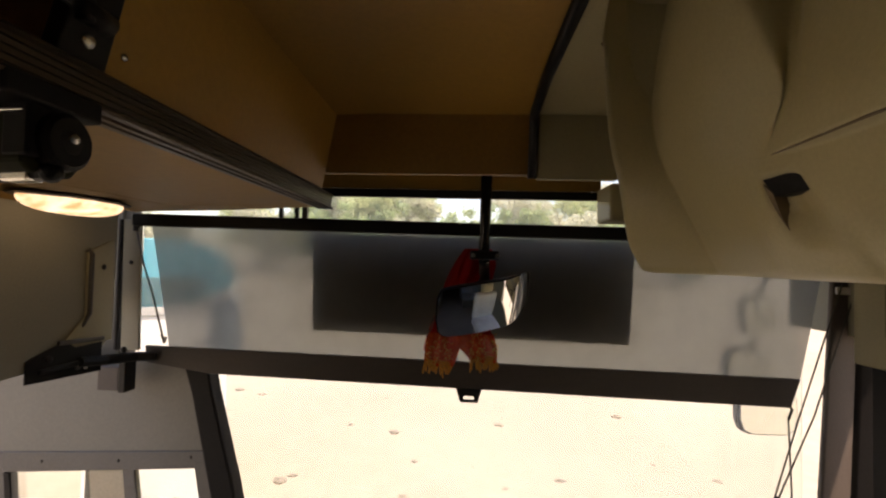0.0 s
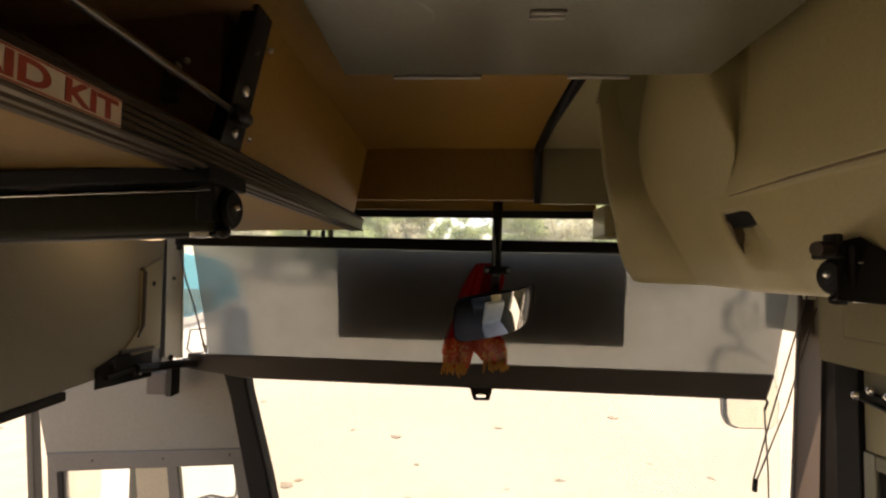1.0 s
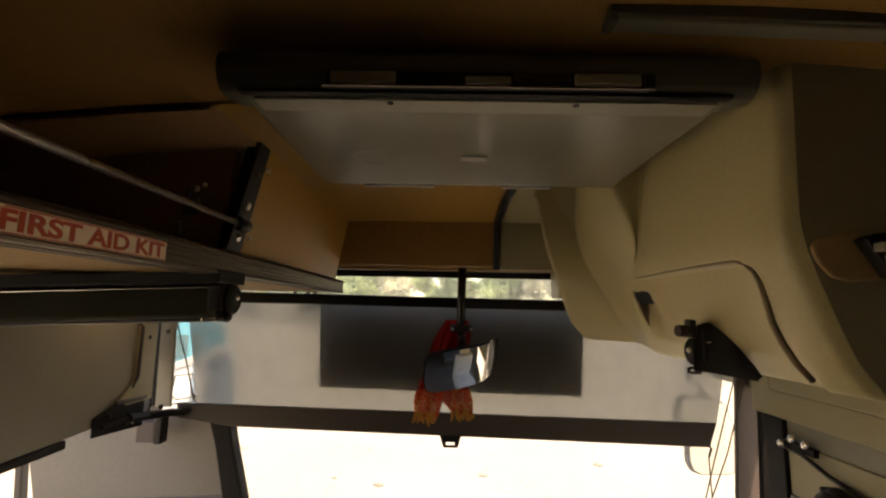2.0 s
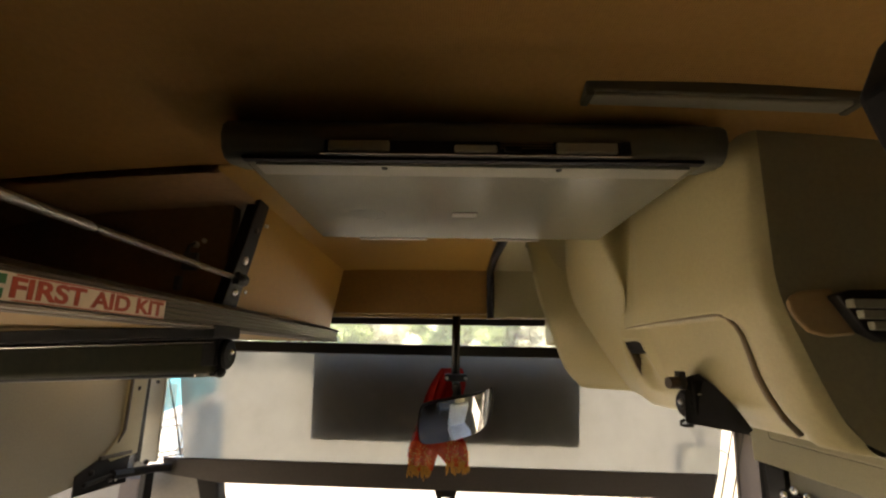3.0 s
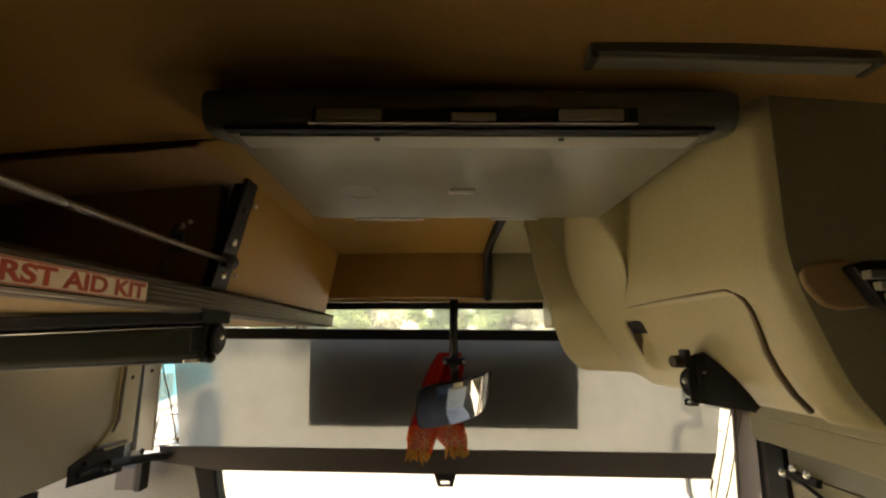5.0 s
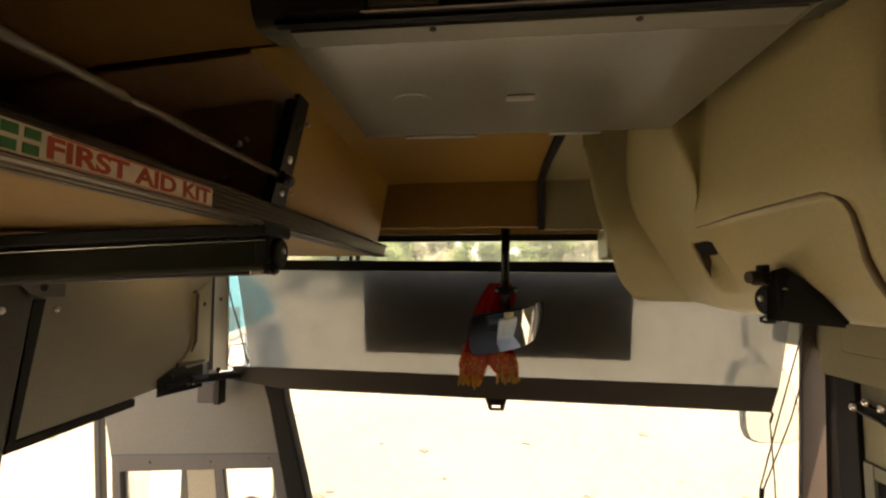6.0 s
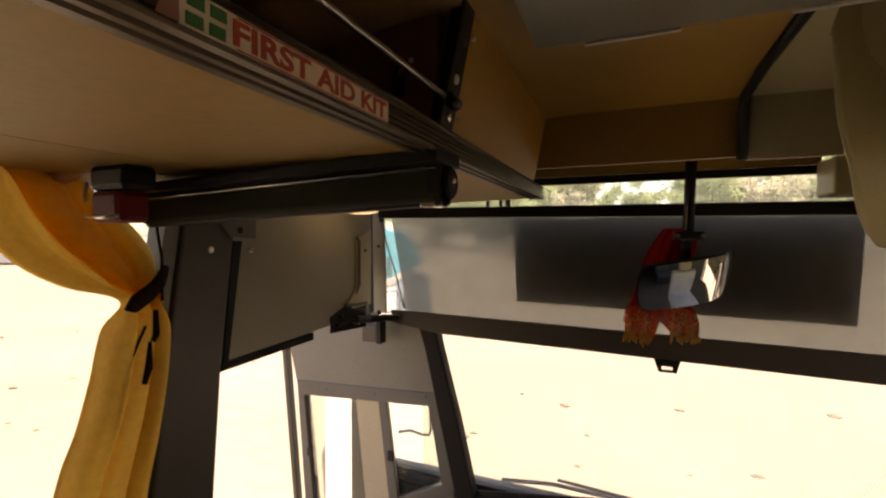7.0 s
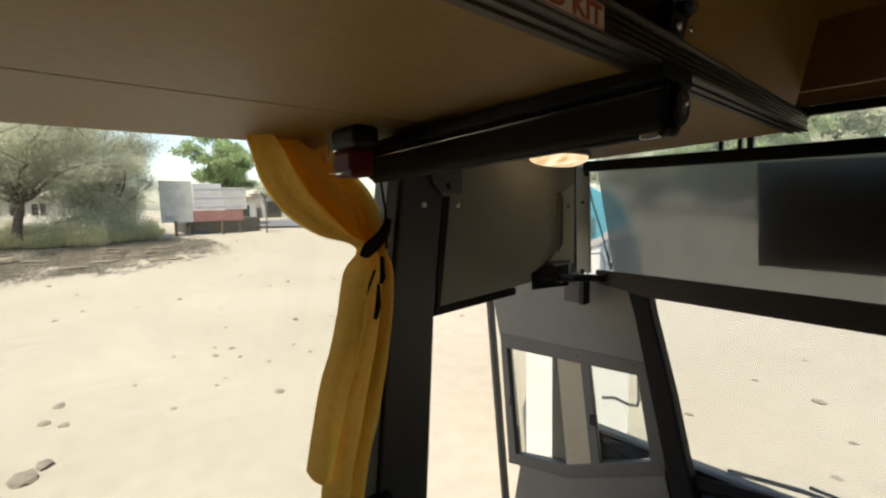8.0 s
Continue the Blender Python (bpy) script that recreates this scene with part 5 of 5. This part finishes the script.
part("headrest", bevelled(box(0.68, 0.92, 0.31, 0.41, FLOOR + 1.12, FLOOR + 1.30), 0.035), GREYBEIGE, ds, "pale headrest cover")
part("base", box(0.64, 0.96, 0.45, 0.82, FLOOR, FLOOR + 0.40, 0.02), DARK, ds)

# ---- outside the bus, fixed to it ----
om = thing("side_mirror", "pair of rounded outside mirrors on a dark bracket", "mirror", at=(1.86, 2.7, 2.2))


def mirror_head(outline, name):
    cx, cz = sum(x for x, z in outline) / len(outline), sum(z for x, z in outline) / len(outline)
    head = part(name, prism([(cx + (x - cx) * 1.1 - 0.012, 2.708, cz + (z - cz) * 1.05) for x, z in outline], (0, 1, 0), 0.05, 0.012), BLACK, om, "black mirror housing")
    part("glass", prism([(x - 0.012, 2.700, z) for x, z in outline], (0, 1, 0), 0.012), OUTMIRROR, head, "mirror glass")


mirror_head([(1.712, 2.25), (1.735, 2.315), (1.79, 2.335), (1.90, 2.33), (1.95, 2.31), (1.98, 2.25), (2.01, 2.12), (2.02, 2.0), (2.005, 1.915), (1.96, 1.885), (1.78, 1.885), (1.735, 1.905), (1.715, 1.96)], "main_head")
mirror_head([(1.80, 2.60), (1.825, 2.63), (1.97, 2.63), (2.0, 2.60), (2.0, 2.45), (1.97, 2.42), (1.825, 2.42), (1.80, 2.45)], "upper_head")
part("arm", tube([(1.88, 2.74, 1.95), (1.88, 2.76, 2.62), (1.80, 2.55, 2.76), (1.56, 1.99, 2.80)], 0.014, 8), BLACK, om, "dark bent bracket", True)
ma = thing("mirror_arm", "thin bent dark mirror arm outside the door", "mirror arm", at=(-1.1, 2.0, 1.8))
part("arm", tube([(-1.13, 1.98, 1.745), (-1.07, 2.0, 1.758), (-1.0, 2.0, 1.745), (-0.955, 2.0, 1.752), (-0.945, 2.0, 1.79), (-0.955, 2.0, 1.96)], 0.008, 8), DARK, ma, "", True)
wp = thing("wiper", "black windscreen wiper arms at the glass foot", "wiper", at=(-0.2, 2.0, 1.6))
part("arm", tube([(-0.55, 1.99, 1.60), (-0.30, 2.0, 1.625), (0.05, 2.0, 1.618), (0.45, 1.99, 1.60)], 0.010, 6), BLACK, wp)
part("arm", tube([(-0.28, 2.005, 1.648), (0.0, 2.005, 1.632), (0.40, 2.0, 1.61)], 0.008, 6), BLACK, wp)

# ---- ground and surroundings ----
def ground_z(x, y):
    left = min(1.0, max(0.0, (-x - 9) / 30))
    ahead = min(1.0, max(0.0, (y - 12) / 50))
    return 1.25 * left * left * (3 - 2 * left) + 0.6 * ahead * ahead * (3 - 2 * ahead)


axis = sorted({round(s * (d ** 2.2) * 0.35, 3) for d in np.linspace(0, 46, 60) for s in (-1, 1)})
gv = [(x, y, ground_z(x, y) + 0.05 * noise.noise((x * 0.35, y * 0.35, 0)) * min(1, (abs(x) + abs(y)) / 6)) for y in axis for x in axis]
n = len(axis)
gf = [(j * n + i, j * n + i + 1, (j + 1) * n + i + 1, (j + 1) * n + i) for j in range(n - 1) for i in range(n - 1)]
gm = bpy.data.meshes.new("ground")
gm.from_pydata(gv, [], gf)
gm.materials.append(SAND)
for p in gm.polygons:
    p.use_smooth = True
tagged(new("ground", gm), "pale sunlit sandy earth", "ground", kind="structure")


def pebble(bm, x, y, s, r):
    b2 = bmesh.new()
    bmesh.ops.create_icosphere(b2, subdivisions=1, radius=s)
    for v in b2.verts:
        k = 1 + r.uniform(-0.3, 0.3)
        v.co = Vector((x + v.co.x * k * 1.3, y + v.co.y * k, ground_z(x, y) + v.co.z * 0.5 * k))
    return merge(bm, b2)


r = random.Random(8)
bm = bmesh.new()
for k in range(560):
    x, y = r.uniform(-28, 6), r.uniform(-4, 26)
    if (x > -2.5 and y < 3) or (x > -6 and r.random() < 0.75):
        continue
    pebble(bm, x, y, r.choice((0.03, 0.04, 0.05, 0.08)), r)
solid("pebbles", bm, STONE, "scattered small stones on the earth", "stones", kind="stuff")
for x, y, s in ((-6.25, -0.50, 0.13), (-6.45, -0.35, 0.09), (-7.75, -0.35, 0.08), (-7.5, -0.15, 0.06), (-7.66, 1.88, 0.04), (-9.24, 2.44, 0.07), (-10.1, 5.1, 0.06), (-4.5, 9.4, 0.10), (-2.1, 5.7, 0.08), (-2.0, 5.85, 0.05), (1.45, 6.0, 0.07), (3.05, 8.6, 0.09), (3.55, 6.2, 0.07), (-0.48, 6.4, 0.05), (2.9, 6.6, 0.05), (-0.5, 5.45, 0.06)):
    solid("stone", pebble(None, x, y, s, r), STONE, "small rough stone on the sandy earth", "stone", "stones by the bus")
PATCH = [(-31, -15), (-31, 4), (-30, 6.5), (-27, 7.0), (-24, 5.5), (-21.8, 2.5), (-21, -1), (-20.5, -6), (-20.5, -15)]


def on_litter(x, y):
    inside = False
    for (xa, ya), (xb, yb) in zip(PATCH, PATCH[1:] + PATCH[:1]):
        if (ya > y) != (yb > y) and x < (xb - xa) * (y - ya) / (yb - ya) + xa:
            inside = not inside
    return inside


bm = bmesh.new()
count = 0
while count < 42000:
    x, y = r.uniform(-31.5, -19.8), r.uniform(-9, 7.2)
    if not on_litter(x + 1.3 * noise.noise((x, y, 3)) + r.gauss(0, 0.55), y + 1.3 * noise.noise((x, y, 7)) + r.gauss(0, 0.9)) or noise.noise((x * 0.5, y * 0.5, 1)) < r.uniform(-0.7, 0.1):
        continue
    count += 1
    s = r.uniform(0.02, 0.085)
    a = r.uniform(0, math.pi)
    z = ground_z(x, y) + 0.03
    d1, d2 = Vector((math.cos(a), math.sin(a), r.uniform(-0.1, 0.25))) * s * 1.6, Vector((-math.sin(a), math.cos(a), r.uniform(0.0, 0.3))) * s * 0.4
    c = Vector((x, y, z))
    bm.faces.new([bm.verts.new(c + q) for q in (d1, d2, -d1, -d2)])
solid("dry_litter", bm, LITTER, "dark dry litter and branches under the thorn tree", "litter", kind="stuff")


def tree(label, x, y, height, spread, leaf, seed, trunk_r=0.25, leaves=2600, low=0.25, leaf_size=0.30, limbs=9, clump=0.06):
    """Tapered trunk, limbs, branches and twigs, with small leaves gathered on the twigs."""
    r = random.Random(seed)
    z0 = ground_z(x, y) - 0.1
    th = thing("tree", label, "tree", "trees", at=(x, y, z0))
    fork = Vector((x + r.uniform(-0.06, 0.06) * spread, y + r.uniform(-0.06, 0.06) * spread, z0 + height * (low + 0.08)))
    bm = tube([(x, y, z0), (x + 0.1, y, z0 + height * low * 0.5), fork], [trunk_r, trunk_r * 0.8, trunk_r * 0.65], 9)
    twigs = []
    vs, fs = [], []

    def stick(a, b, w):
        side = (b - a).orthogonal().normalized()
        up = (b - a).normalized().cross(side)
        i = len(vs)
        for q, k in ((a, w), (b, w * 0.4)):
            vs.extend([q + side * k, q + (up * 0.87 - side * 0.5) * k, q - (up * 0.87 + side * 0.5) * k])
        fs.extend([(i, i + 1, i + 4, i + 3), (i + 1, i + 2, i + 5, i + 4), (i + 2, i, i + 3, i + 5)])

    for k in range(limbs):
        a = k * 2.4 + r.uniform(-0.4, 0.4)
        far = spread * r.uniform(0.35, 0.85)
        tip = Vector((x + far * math.cos(a), y + far * math.sin(a), z0 + height * min(0.93, r.uniform(low + 0.2, 1.05) - 0.12 * far / spread)))
        mid = fork.lerp(tip, 0.5) + Vector((r.uniform(-0.5, 0.5), r.uniform(-0.5, 0.5), 0.06 * height))
        bm = tube([fork, mid, tip], [trunk_r * 0.45, trunk_r * 0.25, trunk_r * 0.08], 6, bm)
        for j in range(6):
            u = r.uniform(0.15, 1.0)
            base = mid.lerp(tip, u) if r.random() < 0.8 else fork.lerp(mid, 0.5 + 0.5 * u)
            end = base + Vector((r.gauss(0, 1), r.gauss(0, 1), r.gauss(0.25, 0.65))) * spread * 0.2
            stick(base, end, trunk_r * 0.11)
            for i in range(5):
                a2 = base.lerp(end, r.uniform(0.3, 1.0))
                b2 = a2 + Vector((r.gauss(0, 1), r.gauss(0, 1), r.gauss(0.0, 0.7))) * spread * 0.085
                stick(a2, b2, trunk_r * 0.05)
                twigs.append((a2, b2))
    part("trunk", bm, BARK, th)
    me = bpy.data.meshes.new("branches")
    me.from_pydata(vs, [], fs)
    me.materials.append(BARK)
    br = new("branches", me)
    vs, fs = [], []
    for k in range(leaves):
        a2, b2 = twigs[(k * 7) % len(twigs)]
        c = a2.lerp(b2, r.uniform(0.1, 1.15)) + Vector((r.gauss(0, 1), r.gauss(0, 1), r.gauss(0, 0.8))) * spread * clump
        if c.z < z0 + 0.3:
            continue
        s = leaf_size * r.uniform(0.4, 1.1)
        d1 = Vector((r.gauss(0, 1), r.gauss(0, 1), r.gauss(0, 0.7))).normalized() * s
        d2 = d1.orthogonal().normalized() * s * r.uniform(0.35, 0.7)
        i = len(vs)
        vs += [c + d1, c + d2, c - d1 * 0.8, c - d2]
        fs.append((i, i + 1, i + 2, i + 3))
    me = bpy.data.meshes.new("crown")
    me.from_pydata(vs, [], fs)
    me.materials.append(leaf)
    for ob in (br, new("crown", me)):
        ob.parent = th
        ob.matrix_parent_inverse = Matrix.Translation(-th.location)
    return th


GREYTREE, GREENTREE = "grey-olive thorn tree with a wide loose crown", "leafy green tree with a dense crown"
tree(GREYTREE, -31, -1.2, 9.6, 6.0, LEAFGREY, 1, 0.26, 150000, 0.16, 0.055, 26, 0.075)
tree(GREYTREE, -32.0, 2.35, 7.2, 3.6, LEAFGREY, 5, 0.20, 130000, 0.02, 0.055, 26, 0.090)
tree(GREYTREE, -33, -7, 9.0, 5.0, LEAFGREY, 2, 0.3, 50000, 0.25, 0.06, 14, 0.075)
tree(GREENTREE, -41, 11.8, 8.7, 3.0, LEAFGREEN, 3, 0.28, 34000, 0.22, 0.13, 18, 0.070)
tree(GREENTREE, -52, 22, 6.0, 3.4, LEAFGREEN, 4, 0.28, 5000, 0.3, 0.2)
for k, (x, y, h) in enumerate(((-21, 58, 14.5), (-15.5, 60, 15.0), (-11, 57, 14.0), (-6.5, 58, 14.5), (8.5, 63, 13.0), (13, 60, 13.5), (17.5, 58, 14.5), (22, 63, 15.0), (-30, 60, 13), (28, 60, 13), (-40, 50, 12))):
    tree(GREENTREE, x, y, h, 5.4, LEAFGREY if k % 3 == 1 else LEAFHAZE, 20 + k, 0.3, 24000, 0.12, 0.23, 15, 0.085)
for k in range(9):
    tree(GREENTREE, -25 + 6.2 * k + (k % 3) * 0.8, 52 + 2.5 * (k % 2), 8.0 + 0.9 * (k % 4), 4.6, LEAFGREEN if k % 3 else LEAFGREY, 50 + k, 0.22, 15000, 0.06, 0.22, 14, 0.085)


def bush(x, y, size, seed):
    r = random.Random(seed)
    z = ground_z(x, y)
    vs, fs = [], []
    for k in range(38):
        a, lean = r.uniform(0, math.tau), abs(r.gauss(0, 0.42))
        tip = Vector((x + size * lean * math.cos(a), y + size * lean * math.sin(a), z + size * r.uniform(0.45, 1.0) * max(0.3, 1 - 0.5 * lean)))
        foot = Vector((x + 0.2 * lean * math.cos(a), y + 0.2 * lean * math.sin(a), z))
        for j in range(46):
            c = foot.lerp(tip, r.uniform(0.15, 1.0)) + Vector((r.gauss(0, 1), r.gauss(0, 1), r.gauss(0, 1))) * 0.09
            s = r.uniform(0.025, 0.07)
            d1 = Vector((r.gauss(0, 1), r.gauss(0, 1), r.gauss(0.5, 1))).normalized() * s
            d2 = d1.orthogonal().normalized() * s * 0.5
            i = len(vs)
            vs += [c + d1, c + d2, c - d1, c - d2]
            fs.append((i, i + 1, i + 2, i + 3))
    me = bpy.data.meshes.new("bush")
    me.from_pydata(vs, [], fs)
    me.materials.append(STRAWLEAF if seed % 5 < 2 else BUSHLEAF)
    return tagged(new("bush", me), "dry straw-coloured roadside bush" if seed % 5 < 2 else "dry yellow-green roadside bush", "bush", "bushes")


for k in range(24):
    bush(-30 + r.uniform(-1.6, 1.0), -7.5 + k * 0.53 + r.uniform(-0.3, 0.3), r.uniform(0.7, 1.25) if k < 15 else (r.uniform(1.2, 2.0) if k < 20 else 0.9), 60 + k)

for k in range(22):
    bush(r.uniform(-37.5, -33.5), -8.5 + k * 0.62 + r.uniform(-0.3, 0.3), r.uniform(0.9, 1.5), 90 + k)
for k in range(26):
    bush(r.uniform(-36.0, -31.0), -9.0 + k * 0.56 + r.uniform(-0.4, 0.4), r.uniform(0.8, 1.35), 130 + k)
for k in range(46):
    x, y, a, long = r.uniform(-28, -21.5), r.uniform(-5.5, 5.0), r.uniform(1.2, 1.95), r.uniform(0.35, 1.3)
    ends = [(x + long * f * math.cos(a) + r.uniform(-0.06, 0.06), y + long * f * math.sin(a), ground_z(x, y) + 0.05 + r.uniform(0, 0.07)) for f in (-0.5, -0.2, 0.1, 0.35, 0.5)]
    w = r.uniform(0.025, 0.06)
    solid("fallen_branch", tube(ends, [w, w * 0.9, w * 0.9, w * 0.7, w * 0.3], 6), STONE if k % 4 else BARK, "pale dry fallen branch on dark litter", "branch", "fallen branches", smooth=True)

# far road and low shops beyond the hoarding
rows = []
for k in range(9):
    f = k / 8
    rows.append([(x, y, ground_z(x, y) + 0.10) for x, y in ((-36 + 9 * f, 11.5 + 12 * f), (-41 + 9 * f, 13 + 12 * f), (-50 + 9 * f, 16 + 12 * f))])
solid("road", sheet(rows), ASPHALT, "grey asphalt road beyond the hoarding", "road", kind="structure")
for y, w, h, mat in ((19.5, 4.0, 2.6, PLASTER), (24.0, 3.6, 3.1, HOARDWHITE), (28.2, 4.2, 2.4, PLASTER)):
    shop = thing("roadside_shop", "low pale roadside shop with a dark open front", "shop", "roadside shops", at=(-62, y, 1.2))
    part("wall", box(-66, -62, y - w / 2, y + w / 2, 1.2, 1.5 + h, 0.03), mat, shop)
    part("roof", box(-66.3, -61.2, y - w / 2 - 0.2, y + w / 2 + 0.2, 1.5 + h, 1.62 + h, 0.02), HOARDRED, shop, "faded red sheet roof")
    part("shutter_opening", box(-62, -61.96, y - w / 2 + 0.7, y + w / 2 - 0.9, 1.35, 0.5 + h), DARK, shop, "dark open shop front")

# roadside hoarding on posts
hd = thing("hoarding", "weathered roadside hoarding with white and red sheets on posts", "hoarding", at=(-33, 7, 1))
HX, gz = -32.0, 1.05
part("white_sheet", box(HX - 0.06, HX, 5.27, 7.08, gz + 0.9, gz + 3.5, 0.01), HOARDWHITE, hd)
part("printed_sheet", box(HX - 0.06, HX, 7.12, 8.85, gz + 1.65, gz + 3.35, 0.01), HOARDBLUE, hd)
part("printed_sheet", box(HX - 0.06, HX, 8.89, 10.4, gz + 1.65, gz + 3.1, 0.01), HOARDWHITE, hd)
part("red_sheet", box(HX - 0.06, HX, 7.04, 10.15, gz + 0.9, gz + 1.62, 0.01), HOARDRED, hd, "faded red lower sheet")
for k in range(5):
    part("print_bar", box(HX, HX + 0.01, 7.2, 10.2 - 0.35 * (k % 2), gz + 1.75 + 0.29 * k, gz + 1.87 + 0.29 * k), HOARDWHITE if k % 2 else HOARDDIM, hd, "unreadable printed line")
part("print_bar", box(HX, HX + 0.01, 5.5, 5.95, gz + 1.0, gz + 1.35), HOARDDIM, hd, "unreadable printed block")
for y in (6.02, 8.75):
    part("post", tube([(HX + 0.05, y, gz - 0.3), (HX + 0.05, y, gz + 1.0)], 0.09, 8), BARK, hd)
for y in (6.8, 9.9):
    part("post", tube([(HX - 0.1, y, gz - 0.3), (HX - 0.1, y, gz + 3.2)], 0.05, 8), BARK, hd)
solid("shed", box(-36.5, -33.0, 6.9, 11.6, 0.9, 2.1, 0.05), DARK, "low dark shed behind the hoarding", "shed")
tree("thin bare roadside sapling", -31, 11.3, 4.2, 0.9, LEAFGREY, 44, 0.06, 160, 0.5, 0.14)
hs = thing("house", "pale flat-roofed house behind the thorn trees", "house", at=(-42, -4, 1))
part("wall", box(-44, -40, -12, 0.5, 1.0, 3.75, 0.03), PLASTER, hs)
part("roof", box(-44.3, -39.7, -12.3, 0.8, 3.75, 4.0, 0.03), PLASTER, hs)
for y in (-9.2, -7.4, -5.6, -3.9, -2.5, -1.35, -0.3):
    pane_part = part("window", box(-40.02, -39.97, y - 0.36, y + 0.36, 2.6, 3.35), DARK, hs)
    part("frame", box(-39.97, -39.94, y - 0.04, y + 0.04, 2.6, 3.35), PLASTER, pane_part)

# vehicle with a blue top parked close ahead of the door
BX, BY = -1.93, 4.0
bb = thing("parked_van", "parked van with rounded sky blue top and white lower body", "van", at=(BX, BY, 0))


def front_outline(points, y, depth, bevel=0.0):
    return prism([(BX - s, y, z) for s, z in points], (0, 1, 0), depth, bevel)


part("body", front_outline([(0, 0.08), (0, 2.07), (0.03, 2.38), (0.09, 2.50), (0.21, 2.47), (0.30, 2.39), (0.42, 2.345), (1.0, 2.345), (1.0, 0.08)], BY, 3.0, 0.012), WHITEPAINT, bb)
part("corner_panel", front_outline([(0, 1.80), (0, 2.06), (0.03, 2.36), (0.09, 2.47), (0.20, 2.44), (0.28, 2.36), (0.28, 1.80)], BY - 0.006, 0.02), SLATE, bb, "blue-grey corner panel")
part("upper_body", front_outline([(0.09, 2.515), (0.155, 2.668), (0.20, 2.755), (0.25, 2.82), (0.31, 2.872), (0.39, 2.91), (0.46, 2.93), (0.54, 2.94), (0.86, 2.94), (0.96, 2.90), (1.0, 2.78), (1.0, 2.36), (0.42, 2.36), (0.30, 2.405), (0.21, 2.485)], BY + 0.004, 3.0, 0.012), BLUEPAINT, bb, "sky blue upper body")
part("windscreen", front_outline([(0.33, 2.61), (0.93, 2.62), (0.96, 2.385), (0.44, 2.385), (0.32, 2.43)], BY - 0.012, 0.04, 0.006), TEAL, bb, "dark teal windscreen")
part("belt_line", front_outline([(0.20, 2.49), (0.30, 2.41), (0.42, 2.365), (0.99, 2.365), (0.99, 2.30), (0.42, 2.30), (0.29, 2.35), (0.18, 2.42)], BY - 0.02, 0.03, 0.004), HOARDWHITE, bb, "grey belt moulding")
part("mirror", tube([(BX - 0.27, BY - 0.16, 2.28), (BX - 0.40, BY - 0.16, 2.27), (BX - 0.42, BY - 0.16, 2.11), (BX - 0.38, BY - 0.16, 2.07), (BX - 0.25, BY - 0.16, 2.08), (BX - 0.24, BY - 0.16, 2.19), (BX - 0.27, BY - 0.16, 2.28)], 0.008, 6), BLACK, bb, "black mirror hoop", True)
part("mirror_arm", tube([(BX - 0.12, BY, 2.45), (BX - 0.2, BY - 0.12, 2.35), (BX - 0.2, BY - 0.16, 2.2), (BX - 0.18, BY - 0.16, 2.05), (BX - 0.45, BY - 0.16, 2.03)], 0.007, 6), BLACK, bb, "", True)
for x in (BX - 0.94, BX - 0.06):
    wheel = part("wheel", tube([(x - 0.10, BY + 2.2, 0.34), (x + 0.10, BY + 2.2, 0.34)], 0.34, 20), RUBBER, bb)
    part("rim", tube([(x - 0.11, BY + 2.2, 0.34), (x + 0.11, BY + 2.2, 0.34)], 0.19, 16), WHITEPAINT, wheel)
bb.rotation_euler.z = radians(29)
